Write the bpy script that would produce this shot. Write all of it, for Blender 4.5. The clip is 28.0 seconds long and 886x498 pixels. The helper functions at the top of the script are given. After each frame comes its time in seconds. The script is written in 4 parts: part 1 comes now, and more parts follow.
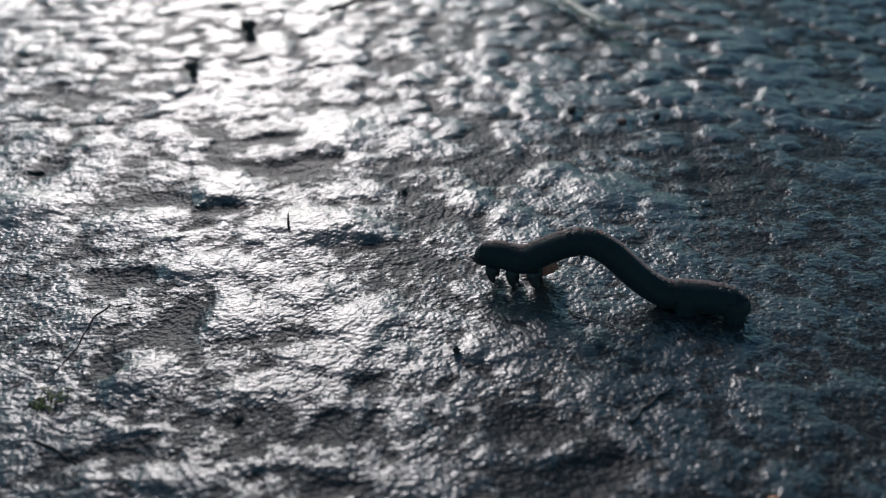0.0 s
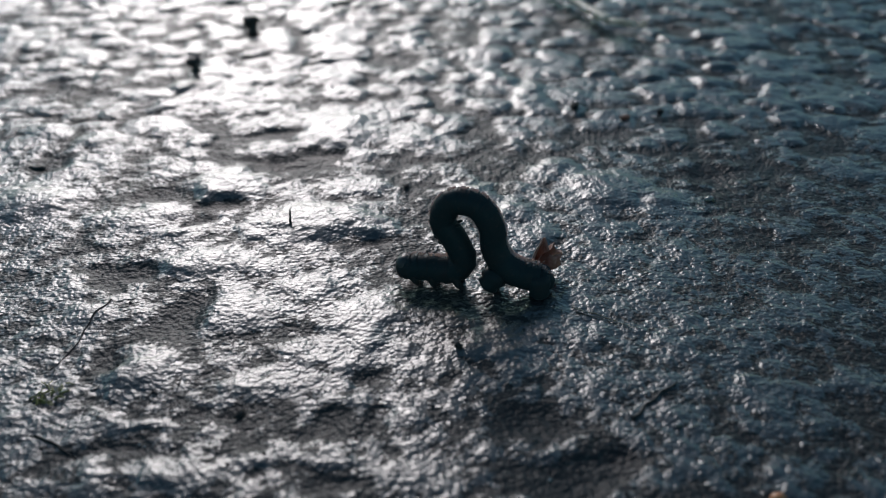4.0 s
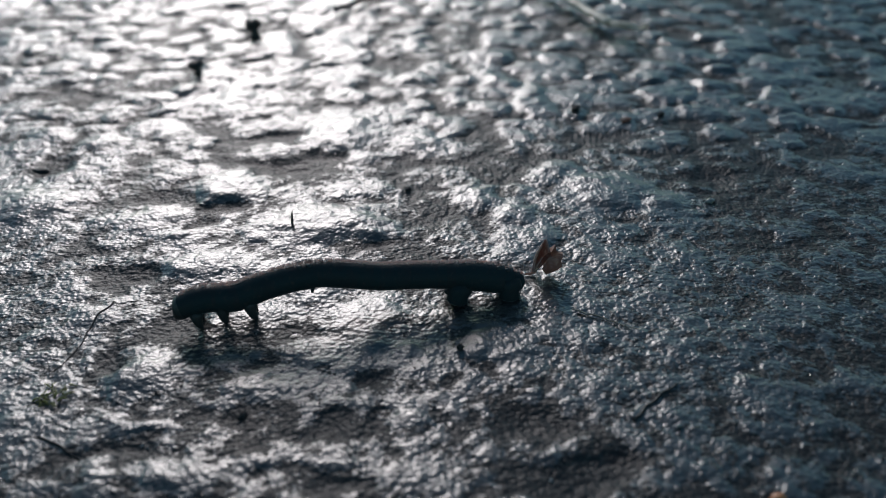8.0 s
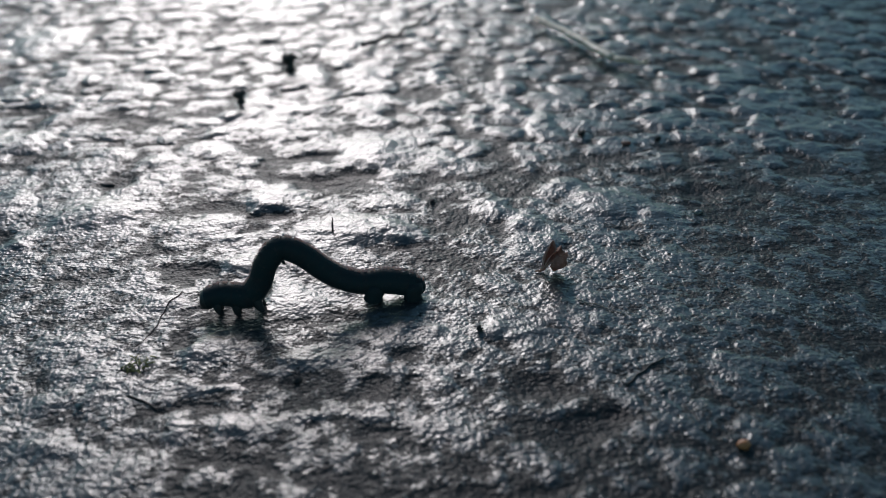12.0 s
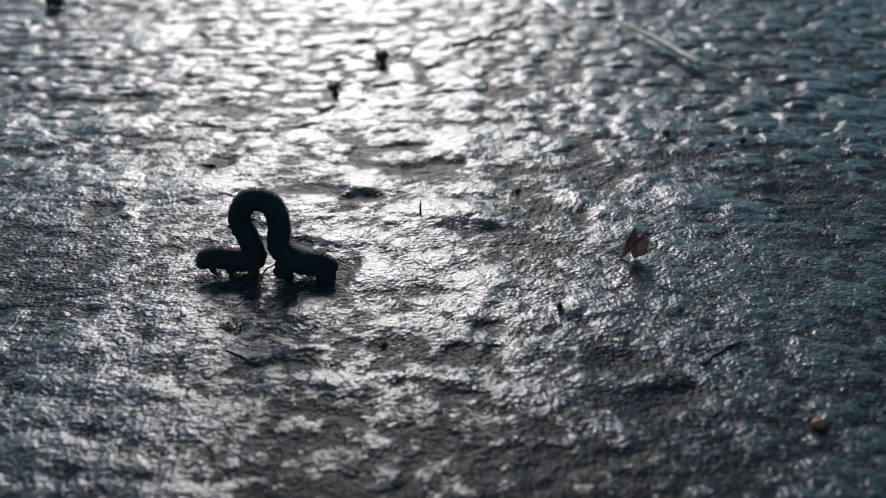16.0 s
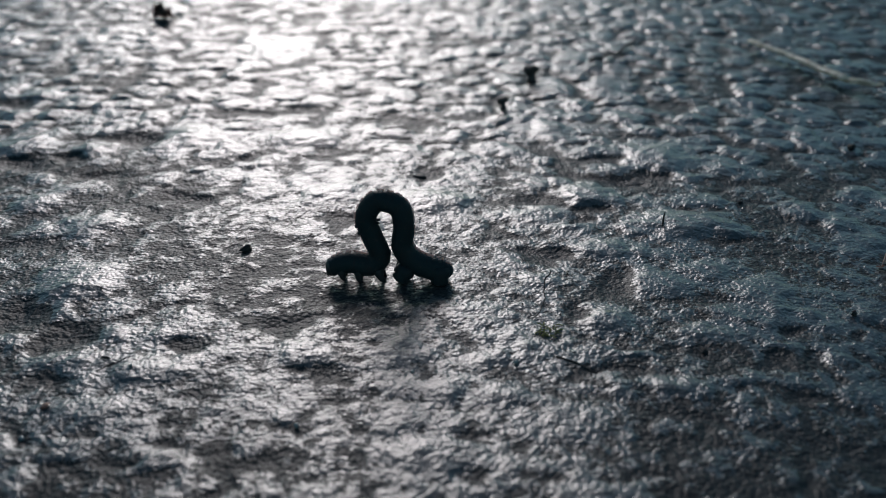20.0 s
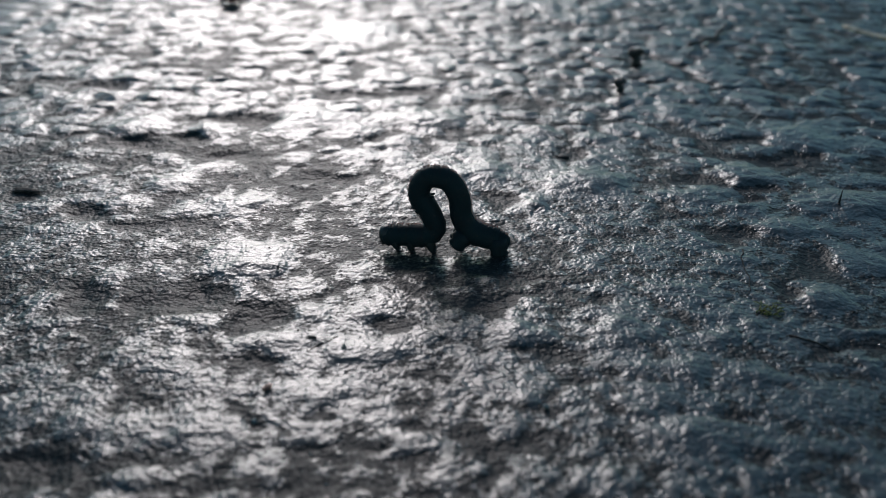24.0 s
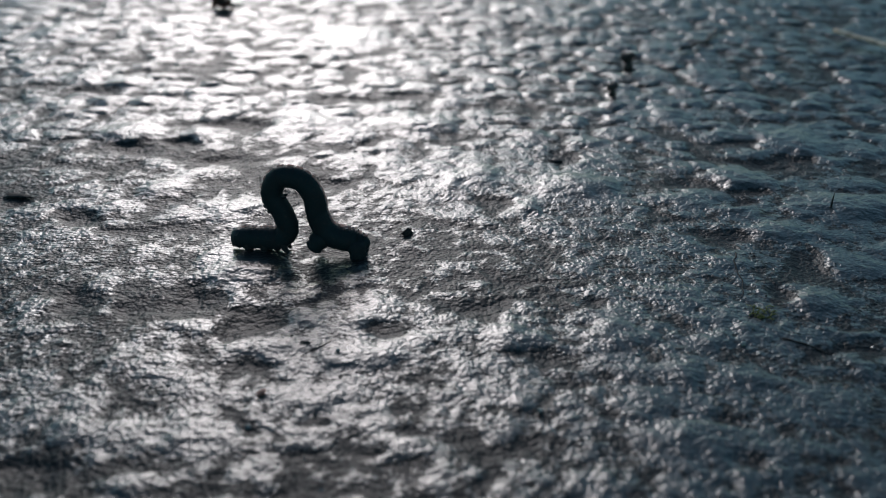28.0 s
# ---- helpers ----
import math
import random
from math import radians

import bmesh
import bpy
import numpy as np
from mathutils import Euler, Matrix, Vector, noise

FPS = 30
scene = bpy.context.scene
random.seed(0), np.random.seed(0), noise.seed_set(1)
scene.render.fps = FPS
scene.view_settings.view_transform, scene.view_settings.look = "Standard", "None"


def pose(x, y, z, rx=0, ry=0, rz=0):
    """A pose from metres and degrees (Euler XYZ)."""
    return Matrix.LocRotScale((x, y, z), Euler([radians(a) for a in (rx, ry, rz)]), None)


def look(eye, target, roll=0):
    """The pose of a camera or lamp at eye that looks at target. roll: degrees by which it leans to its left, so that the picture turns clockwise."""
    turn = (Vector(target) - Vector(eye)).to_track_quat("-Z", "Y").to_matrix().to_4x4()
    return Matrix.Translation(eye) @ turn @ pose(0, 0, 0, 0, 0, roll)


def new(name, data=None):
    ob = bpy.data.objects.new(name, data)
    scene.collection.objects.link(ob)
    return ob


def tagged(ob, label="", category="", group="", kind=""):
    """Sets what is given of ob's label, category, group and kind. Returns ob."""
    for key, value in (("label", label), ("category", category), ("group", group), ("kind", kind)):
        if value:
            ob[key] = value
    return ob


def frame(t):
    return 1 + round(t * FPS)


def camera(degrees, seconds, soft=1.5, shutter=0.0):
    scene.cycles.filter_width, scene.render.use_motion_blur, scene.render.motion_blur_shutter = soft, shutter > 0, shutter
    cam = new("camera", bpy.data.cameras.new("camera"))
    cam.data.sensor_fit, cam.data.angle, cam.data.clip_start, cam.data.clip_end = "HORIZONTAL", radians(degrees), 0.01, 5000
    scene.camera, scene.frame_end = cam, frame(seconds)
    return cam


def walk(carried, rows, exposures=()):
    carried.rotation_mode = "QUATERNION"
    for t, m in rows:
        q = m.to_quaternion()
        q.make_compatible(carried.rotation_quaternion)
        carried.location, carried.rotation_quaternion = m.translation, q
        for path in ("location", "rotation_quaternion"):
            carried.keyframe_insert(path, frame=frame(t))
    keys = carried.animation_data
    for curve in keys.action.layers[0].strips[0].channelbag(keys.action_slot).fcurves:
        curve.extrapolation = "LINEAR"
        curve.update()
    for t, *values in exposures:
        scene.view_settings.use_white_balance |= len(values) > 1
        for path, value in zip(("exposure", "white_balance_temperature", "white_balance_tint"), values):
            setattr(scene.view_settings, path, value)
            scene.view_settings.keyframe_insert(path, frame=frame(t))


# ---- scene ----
cam = camera(49.7, 28.0, 1.0)
cam.data.dof.use_dof = True
cam.data.dof.aperture_fstop = 44.0
PATH = [
    (0, (0.00092, -0.06558, 0.03651), (0.00050, -0.01317, 0.00726), -1.7),
    (0.5, (0.00089, -0.06557, 0.03645), (0.00047, -0.01328, 0.00705), -1.7),
    (1, (0.00098, -0.06556, 0.03635), (0.00047, -0.01321, 0.00704), -1.8),
    (1.5, (0.00096, -0.06548, 0.03631), (0.00042, -0.01313, 0.00697), -1.7),
    (2, (0.00096, -0.06588, 0.03637), (0.00042, -0.01347, 0.00715), -1.7),
    (2.5, (0.00097, -0.06562, 0.03622), (0.00043, -0.01321, 0.00700), -1.7),
    (3, (0.00092, -0.06565, 0.03632), (0.00041, -0.01327, 0.00704), -1.6),
    (3.5, (0.00095, -0.06551, 0.03622), (0.00038, -0.01316, 0.00694), -1.7),
    (5.5, (0.00094, -0.06540, 0.03615), (0.00031, -0.01311, 0.00672), -1.7),
    (6, (0.00096, -0.06574, 0.03636), (0.00033, -0.01345, 0.00696), -1.7),
    (6.5, (0.00095, -0.06563, 0.03629), (0.00029, -0.01331, 0.00692), -1.7),
    (7, (0.00100, -0.06568, 0.03623), (0.00028, -0.01330, 0.00692), -1.8),
    (7.5, (0.00101, -0.06567, 0.03621), (0.00029, -0.01329, 0.00696), -1.8),
    (8, (0.00096, -0.06571, 0.03623), (0.00027, -0.01327, 0.00710), -1.8),
    (8.5, (0.00091, -0.06570, 0.03627), (0.00025, -0.01323, 0.00714), -1.7),
    (9, (0.00072, -0.06643, 0.03683), (0.00018, -0.01402, 0.00761), -1.6),
    (9.5, (0.00057, -0.06682, 0.03677), (0.00012, -0.01429, 0.00779), -1.5),
    (10, (0.00063, -0.06673, 0.03691), (0.00015, -0.01423, 0.00787), -1.5),
    (10.5, (0.00051, -0.06836, 0.03741), (0.00012, -0.01553, 0.00897), -1.5),
    (11, (0.00057, -0.06815, 0.03744), (0.00018, -0.01508, 0.00945), -1.4),
    (11.5, (0.00090, -0.07057, 0.03902), (0.00024, -0.01735, 0.01136), -1.6),
    (12, (0.00015, -0.07696, 0.03903), (-0.00120, -0.02347, 0.01188), -1.8),
    (12.5, (-0.00034, -0.08186, 0.03851), (-0.00292, -0.02816, 0.01184), -1.8),
    (13, (-0.00025, -0.08144, 0.03773), (-0.00406, -0.02774, 0.01127), -1.8),
    (13.5, (-0.00033, -0.08173, 0.03786), (-0.00474, -0.02797, 0.01155), -1.7),
    (15.5, (-0.00038, -0.08119, 0.03752), (-0.00632, -0.02737, 0.01163), -1.5),
    (16, (-0.00039, -0.08108, 0.03753), (-0.00651, -0.02738, 0.01149), -1.6),
    (16.5, (-0.00047, -0.08062, 0.03735), (-0.00671, -0.02698, 0.01119), -1.6),
    (17, (-0.00076, -0.08083, 0.03738), (-0.00703, -0.02719, 0.01128), -1.5),
    (17.5, (-0.00604, -0.08254, 0.03783), (-0.01198, -0.02884, 0.01176), -1.2),
    (18, (-0.01188, -0.08380, 0.03830), (-0.01740, -0.03001, 0.01226), -1.0),
    (18.5, (-0.01751, -0.08471, 0.03900), (-0.02276, -0.03092, 0.01299), -0.8),
    (19, (-0.02206, -0.08565, 0.03909), (-0.02698, -0.03168, 0.01329), -0.7),
    (19.5, (-0.02734, -0.08581, 0.03921), (-0.03163, -0.03175, 0.01353), -0.6),
    (20, (-0.02748, -0.08597, 0.03923), (-0.03156, -0.03182, 0.01370), -0.6),
    (20.5, (-0.02835, -0.08621, 0.03932), (-0.03228, -0.03197, 0.01397), -0.6),
    (22.5, (-0.03708, -0.08385, 0.03580), (-0.04050, -0.02943, 0.01072), -0.1),
    (23, (-0.04358, -0.08448, 0.03560), (-0.04685, -0.03015, 0.01034), -0.1),
    (23.5, (-0.04568, -0.08431, 0.03559), (-0.04871, -0.02998, 0.01027), -0.1),
    (24, (-0.04565, -0.08429, 0.03563), (-0.04859, -0.02999, 0.01022), -0.1),
    (24.5, (-0.04571, -0.08469, 0.03583), (-0.04847, -0.03033, 0.01057), -0.1),
    (25, (-0.04572, -0.08480, 0.03588), (-0.04842, -0.03035, 0.01080), -0.1),
    (25.5, (-0.04574, -0.08445, 0.03565), (-0.04838, -0.02997, 0.01063), -0.1),
    (26, (-0.04564, -0.08486, 0.03587), (-0.04828, -0.03035, 0.01091), -0.1),
    (26.5, (-0.04573, -0.08478, 0.03584), (-0.04816, -0.03027, 0.01091), -0.1),
    (27, (-0.04574, -0.08451, 0.03567), (-0.04823, -0.03000, 0.01077), -0.1),
    (27.5, (-0.04573, -0.08446, 0.03563), (-0.04825, -0.02998, 0.01064), -0.1),
    (28, (-0.04572, -0.08430, 0.03566), (-0.04821, -0.02988, 0.01049), -0.1),
]
walk(cam, [(t, look(eye, target, roll)) for t, eye, target, roll in PATH],
     exposures=((0, 0.04), (9, 0.06), (10, 0.08), (11, -0.04), (12, -0.06), (13, -0.38), (13.6, -0.38), (15.6, -0.13), (17, -0.32), (18, -0.24), (19, -0.28), (20, -0.22), (23, -0.17), (28, -0.16)))

# ---- world and light ----
SUN_AZ, SUN_EL = 12.5, 23.0      # degrees west of +y, degrees above the horizon
world = bpy.data.worlds.new("sky")
scene.world = world
world.use_nodes = True
wn = world.node_tree
sky = wn.nodes.new("ShaderNodeTexSky")
sky.sky_type = "NISHITA"
sky.sun_disc = False
sky.dust_density = 0.2
sky.ozone_density = 5.0
sky.sun_elevation = radians(SUN_EL)
sky.sun_rotation = radians(-SUN_AZ)
wn.nodes["Background"].inputs["Strength"].default_value = 0.108
shade_tint = wn.nodes.new("ShaderNodeMix")      # open shade is cool and greenish
shade_tint.data_type, shade_tint.blend_type = "RGBA", "MULTIPLY"
shade_tint.inputs["Factor"].default_value = 1.0
shade_tint.inputs["B"].default_value = (0.85, 1.0, 0.79, 1)
wn.links.new(sky.outputs["Color"], shade_tint.inputs["A"])
wn.links.new(shade_tint.outputs["Result"], wn.nodes["Background"].inputs["Color"])

sun_data = bpy.data.lights.new("sun", "SUN")
sun_data.energy = 1.7
sun_data.angle = radians(22)
sun_data.color = (1.0, 0.915, 0.91)
sun = new("sun", sun_data)
a, e = radians(SUN_AZ), radians(SUN_EL)
sun.matrix_world = look((-math.sin(a) * math.cos(e), math.cos(a) * math.cos(e), math.sin(e)), (0, 0, 0))


# ---- materials ----
def material(name, color, rough=0.5, specks=(), bumps=(), spec=0.5, sheen=0.0, through_light=0.0, vary=False):
    """specks: (scale, low, high, colour, amount) colour patches; bumps: (scale, metres, detail) fine relief."""
    m = bpy.data.materials.new(name)
    m.use_nodes = True
    n, l = m.node_tree.nodes, m.node_tree.links
    bsdf = n["Principled BSDF"]
    bsdf.inputs["Roughness"].default_value = rough
    bsdf.inputs["Specular IOR Level"].default_value = spec
    bsdf.inputs["Sheen Weight"].default_value = sheen
    bsdf.inputs["Sheen Roughness"].default_value = 0.22
    place = n.new("ShaderNodeTexCoord").outputs["Object"]
    if vary:      # each piece takes its own stretch of the pattern
        info, shift = n.new("ShaderNodeObjectInfo"), n.new("ShaderNodeVectorMath")
        shift.operation = "MULTIPLY_ADD"
        l.new(info.outputs["Random"], shift.inputs[0])
        shift.inputs[1].default_value = (3.1, 1.7, 2.3)
        l.new(place, shift.inputs[2])
        place = shift.outputs["Vector"]

    def noise_at(scale, detail=3.0, kind="ShaderNodeTexNoise"):
        t = n.new(kind)
        t.inputs["Scale"].default_value = scale
        if kind == "ShaderNodeTexNoise":
            t.inputs["Detail"].default_value = detail
        l.new(place, t.inputs["Vector"])
        return t

    last = n.new("ShaderNodeRGB")
    last.outputs[0].default_value = (*color, 1)
    last = last.outputs[0]
    for scale, low, high, col, amount in specks:
        t = noise_at(scale)
        ramp = n.new("ShaderNodeMapRange")
        ramp.inputs["From Min"].default_value, ramp.inputs["From Max"].default_value = low, high
        ramp.inputs["To Max"].default_value = amount
        l.new(t.outputs["Fac"], ramp.inputs["Value"])
        mix = n.new("ShaderNodeMix")
        mix.data_type = "RGBA"
        l.new(ramp.outputs["Result"], mix.inputs["Factor"])
        l.new(last, mix.inputs["A"])
        mix.inputs["B"].default_value = (*col, 1)
        last = mix.outputs["Result"]
    l.new(last, bsdf.inputs["Base Color"])
    before = None
    for scale, metres, detail in bumps:
        t = noise_at(scale, detail)
        b = n.new("ShaderNodeBump")
        b.inputs["Distance"].default_value = metres
        l.new(t.outputs["Fac"], b.inputs["Height"])
        if before:
            l.new(before.outputs["Normal"], b.inputs["Normal"])
        before = b
    if before:
        l.new(before.outputs["Normal"], bsdf.inputs["Normal"])
    if through_light:
        tr = n.new("ShaderNodeBsdfTranslucent")
        l.new(last, tr.inputs["Color"])
        both = n.new("ShaderNodeMixShader")
        both.inputs["Fac"].default_value = through_light
        l.new(bsdf.outputs["BSDF"], both.inputs[1])
        l.new(tr.outputs["BSDF"], both.inputs[2])
        l.new(both.outputs["Shader"], n["Material Output"].inputs["Surface"])
    return m


def stone_material():
    """Worn damp stone: polished tops, matt soil-dusted hollows, fine grain all over."""
    m = material("damp_stone", (0.027, 0.029, 0.03), 0.3,
                 specks=((55, 0.45, 0.65, (0.036, 0.03, 0.027), 0.6), (420, 0.5, 0.7, (0.016, 0.017, 0.019), 0.8),
                         (3000, 0.56, 0.7, (0.11, 0.1, 0.09), 0.7)),
                 bumps=((1200, 0.0001, 3), (2300, 0.00016, 3)))
    n, l = m.node_tree.nodes, m.node_tree.links
    bsdf = n["Principled BSDF"]
    coord = n.new("ShaderNodeTexCoord")
    split = n.new("ShaderNodeSeparateXYZ")
    l.new(coord.outputs["Object"], split.inputs["Vector"])
    height = split.outputs["Z"]
    for scale, detail, amount in ((420, 3, 0.0004), (700, 5, 0.0008), (3600, 2, 0.0004)):
        patch = n.new("ShaderNodeTexNoise")
        patch.inputs["Scale"].default_value, patch.inputs["Detail"].default_value = scale, detail
        patch.inputs["Roughness"].default_value = 0.65
        l.new(coord.outputs["Object"], patch.inputs["Vector"])
        wear = n.new("ShaderNodeMath")
        wear.operation = "MULTIPLY_ADD"
        l.new(patch.outputs["Fac"], wear.inputs[0])
        wear.inputs[1].default_value = amount
        l.new(height, wear.inputs[2])
        height = wear.outputs["Value"]
    for name, to_min, to_max in (("Roughness", 0.45, 0.32), ("Specular IOR Level", 0.1, 0.95)):
        r = n.new("ShaderNodeMapRange")
        r.interpolation_type = "SMOOTHSTEP"
        r.inputs["From Min"].default_value, r.inputs["From Max"].default_value = 0.00082, 0.00090
        r.inputs["To Min"].default_value, r.inputs["To Max"].default_value = to_min, to_max
        l.new(height, r.inputs["Value"])
        l.new(r.outputs["Result"], bsdf.inputs[name])
    # fused sand grains, each a low blunt knob, worn flatter on the tops
    grains = n.new("ShaderNodeTexVoronoi")
    grains.feature = "SMOOTH_F1"
    grains.inputs["Scale"].default_value, grains.inputs["Smoothness"].default_value = 2700, 0.4
    l.new(coord.outputs["Object"], grains.inputs["Vector"])
    fine = [q for q in n if q.type == "BUMP"][-1]
    knobs = n.new("ShaderNodeBump")
    knobs.invert = True
    knobs.inputs["Distance"].default_value = 0.00007
    l.new(grains.outputs["Distance"], knobs.inputs["Height"])
    l.new(fine.outputs["Normal"], knobs.inputs["Normal"])
    l.new(knobs.outputs["Normal"], bsdf.inputs["Normal"])
    worn = n.new("ShaderNodeMapRange")
    worn.inputs["From Min"].default_value, worn.inputs["From Max"].default_value = 0.0008, 0.0011
    worn.inputs["To Min"].default_value, worn.inputs["To Max"].default_value = 1.0, 0.62
    l.new(height, worn.inputs["Value"])
    for node in [q for q in n if q.type == "BUMP"]:
        l.new(worn.outputs["Result"], node.inputs["Strength"])
    return m


STONE = stone_material()
SKIN = material("caterpillar_skin", (0.017, 0.029, 0.032), 0.5,
                specks=((700, 0.45, 0.7, (0.026, 0.027, 0.028), 0.9), (2600, 0.58, 0.74, (0.05, 0.04, 0.037), 0.6)),
                bumps=((2400, 0.00004, 3),), spec=0.1, sheen=0.14, vary=True)
HAIR = material("pale_bristle", (0.8, 0.66, 0.62), 0.4, through_light=0.6)
HEAD = material("head_shell", (0.022, 0.026, 0.027), 0.45, specks=((900, 0.5, 0.7, (0.04, 0.028, 0.022), 0.8),), bumps=((2000, 0.00006, 2),))
HOOF = material("leg_shell", (0.02, 0.024, 0.025), 0.6, specks=((1500, 0.5, 0.7, (0.04, 0.022, 0.018), 0.7),))
DRYLEAF = material("dry_leaf", (0.5, 0.31, 0.25), 0.7, specks=((900, 0.4, 0.65, (0.34, 0.18, 0.14), 0.8), (4000, 0.5, 0.7, (0.62, 0.42, 0.36), 0.6)), bumps=((1800, 0.0002, 3),), through_light=0.5)
STRAW = material("dry_straw", (0.86, 0.77, 0.64), 0.4, specks=((600, 0.45, 0.65, (0.36, 0.3, 0.19), 0.8),), bumps=((1500, 0.0001, 3),), through_light=0.45)
DARKLEAF = material("rotten_leaf", (0.05, 0.03, 0.028), 0.6, specks=((500, 0.45, 0.65, (0.16, 0.05, 0.035), 0.8),), bumps=((1500, 0.0002, 3),), through_light=0.12)
BARK = material("dark_bark", (0.035, 0.028, 0.025), 0.6, specks=((1200, 0.5, 0.7, (0.08, 0.06, 0.05), 0.7),), bumps=((1500, 0.0002, 4),))
SOIL = material("dark_soil_crumb", (0.022, 0.019, 0.018), 0.9, specks=((2500, 0.5, 0.7, (0.07, 0.055, 0.045), 0.8),), bumps=((3000, 0.0001, 3),))
MOSS = material("dry_moss", (0.2, 0.22, 0.06), 0.8, specks=((2500, 0.45, 0.7, (0.42, 0.38, 0.18), 0.8),), through_light=0.4)
VEIN = material("pale_leaf_vein", (0.66, 0.46, 0.4), 0.6, specks=((1500, 0.45, 0.7, (0.4, 0.24, 0.18), 0.8),), through_light=0.3)
SEED = material("orange_seed", (0.45, 0.17, 0.06), 0.45, specks=((1800, 0.5, 0.7, (0.25, 0.08, 0.03), 0.7),), bumps=((2500, 0.00008, 2),))
QUARTZ = material("pale_grit", (0.3, 0.29, 0.27), 0.2, specks=((3000, 0.45, 0.65, (0.12, 0.11, 0.1), 0.8),))


# ---- mesh helpers ----
def part(name, bm, mats, parent=None, label=""):
    """Links a bmesh as one mesh object, under a parent if given."""
    me = bpy.data.meshes.new(name)
    bm.to_mesh(me)
    bm.free()
    for p in me.polygons:
        p.use_smooth = True
    for m in mats if isinstance(mats, (list, tuple)) else (mats,):
        me.materials.append(m)
    ob = new(name, me)
    if parent:
        ob.parent = parent
    if label:
        tagged(ob, label)
    return ob


def loft(bm, rings, cap=True, index=0):
    """Joins rings of points with quads, closing both ends."""
    vs = [[bm.verts.new(p) for p in r] for r in rings]
    k = len(vs[0])
    fs = []
    for a_, b_ in zip(vs, vs[1:]):
        for i in range(k):
            fs.append(bm.faces.new((a_[i], a_[(i + 1) % k], b_[(i + 1) % k], b_[i])))
    if cap:
        fs.append(bm.faces.new(vs[0][::-1]))
        fs.append(bm.faces.new(vs[-1]))
    for f in fs:
        f.material_index = index
    return vs


def tube(bm, points, radii, sides=8, flat=1.0, index=0, wobble=0.0, rng=random):
    """A tapered tube along points."""
    pts = [Vector(p) for p in points]
    rings = []
    side = None
    for i, p in enumerate(pts):
        d = (pts[min(i + 1, len(pts) - 1)] - pts[max(i - 1, 0)]).normalized()
        if side is None:
            side = d.cross(Vector((0, 0, 1)) if abs(d.z) < 0.9 else Vector((1, 0, 0))).normalized()
        side = (side - d * side.dot(d)).normalized()
        up = side.cross(d)
        ring = []
        for j in range(sides):
            a_ = 2 * math.pi * j / sides
            r = radii[i] * (1 + wobble * rng.uniform(-1, 1))
            ring.append(p + side * math.cos(a_) * r + up * math.sin(a_) * r * flat)
        rings.append(ring)
    loft(bm, rings, True, index)


# ---- ground ----
def smooth_noise(x, y, cell, seed):
    """Gradient noise on a lattice of that cell size, about -1 to 1."""
    rs = np.random.RandomState(seed)
    ang = rs.uniform(0, 2 * np.pi, (256, 256))
    gx, gy = np.cos(ang), np.sin(ang)
    u, v = x / cell, y / cell
    i, j = np.floor(u).astype(int), np.floor(v).astype(int)
    fu, fv = u - i, v - j
    su, sv = fu ** 3 * (fu * (fu * 6 - 15) + 10), fv ** 3 * (fv * (fv * 6 - 15) + 10)

    def corner(a_, b_):
        ii, jj = (i + a_) % 256, (j + b_) % 256
        return gx[ii, jj] * (fu - a_) + gy[ii, jj] * (fv - b_)
    lo = corner(0, 0) * (1 - su) + corner(1, 0) * su
    hi = corner(0, 1) * (1 - su) + corner(1, 1) * su
    return (lo * (1 - sv) + hi * sv) * 1.5


def cobbles(x, y, cell, seed):
    """Worn pebble tops of uneven height and width set close together, one in each cell of a shaken lattice; 0 to 1."""
    rs = np.random.RandomState(seed)
    jx, jy, tall, wide = rs.uniform(0.12, 0.88, (256, 256)), rs.uniform(0.12, 0.88, (256, 256)), rs.uniform(0.35, 1, (256, 256)), rs.uniform(0.42, 0.72, (256, 256))
    u, v = x / cell, y / cell
    i, j = np.floor(u).astype(int), np.floor(v).astype(int)
    top = np.zeros_like(u)
    for a_ in (-1, 0, 1):
        for b_ in (-1, 0, 1):
            ii, jj = (i + a_) % 256, (j + b_) % 256
            q = ((u - i - a_ - jx[ii, jj]) ** 2 + (v - j - b_ - jy[ii, jj]) ** 2) / wide[ii, jj] ** 2
            top = np.maximum(top, tall[ii, jj] * (1 - 0.18 * q) * np.exp(-q ** 2.2))
    return top


MOUNDS = []      # x, y, half width, half depth, height: all in mm


def mound(x, y, w, d, h):
    MOUNDS.append((x, y, w, d, h))


mound(-18.9, 11.8, 3.2, 3.1, 0.46)
mound(-9.2, 3.7, 5.0, 3.8, 0.55)
mound(-15.7, 19.7, 2.8, 1.6, 0.24)
mound(-17.2, 26.0, 3.3, 1.8, 0.27)
mound(-9.8, 23.9, 3.9, 4.4, 0.55)
mound(-6.9, 10.5, 3.4, 2.0, 0.30)
mound(-2.0, 20.5, 2.5, 2.0, 0.29)
mound(-6.8, 17.8, 2.1, 1.9, 0.28)
mound(-24.6, 5.5, 3.3, 1.9, 0.28)
mound(-21.0, 2.6, 2.1, 1.4, 0.21)
mound(-19.1, -2.0, 2.5, 2.1, 0.31)
mound(-14.1, -2.8, 2.9, 1.2, 0.18)
mound(-14.0, -9.4, 2.2, 2.9, 0.33)
mound(-9.8, -6.6, 2.1, 2.3, 0.32)
mound(-4.8, -10.7, 2.2, 3.3, 0.33)
mound(-24.0, -8.6, 2.1, 1.6, 0.24)
mound(-18.5, -15.9, 2.5, 2.2, 0.33)
mound(-11.6, -17.9, 2.4, 1.4, 0.20)
mound(-18.8, -20.9, 3.1, 1.1, 0.17)
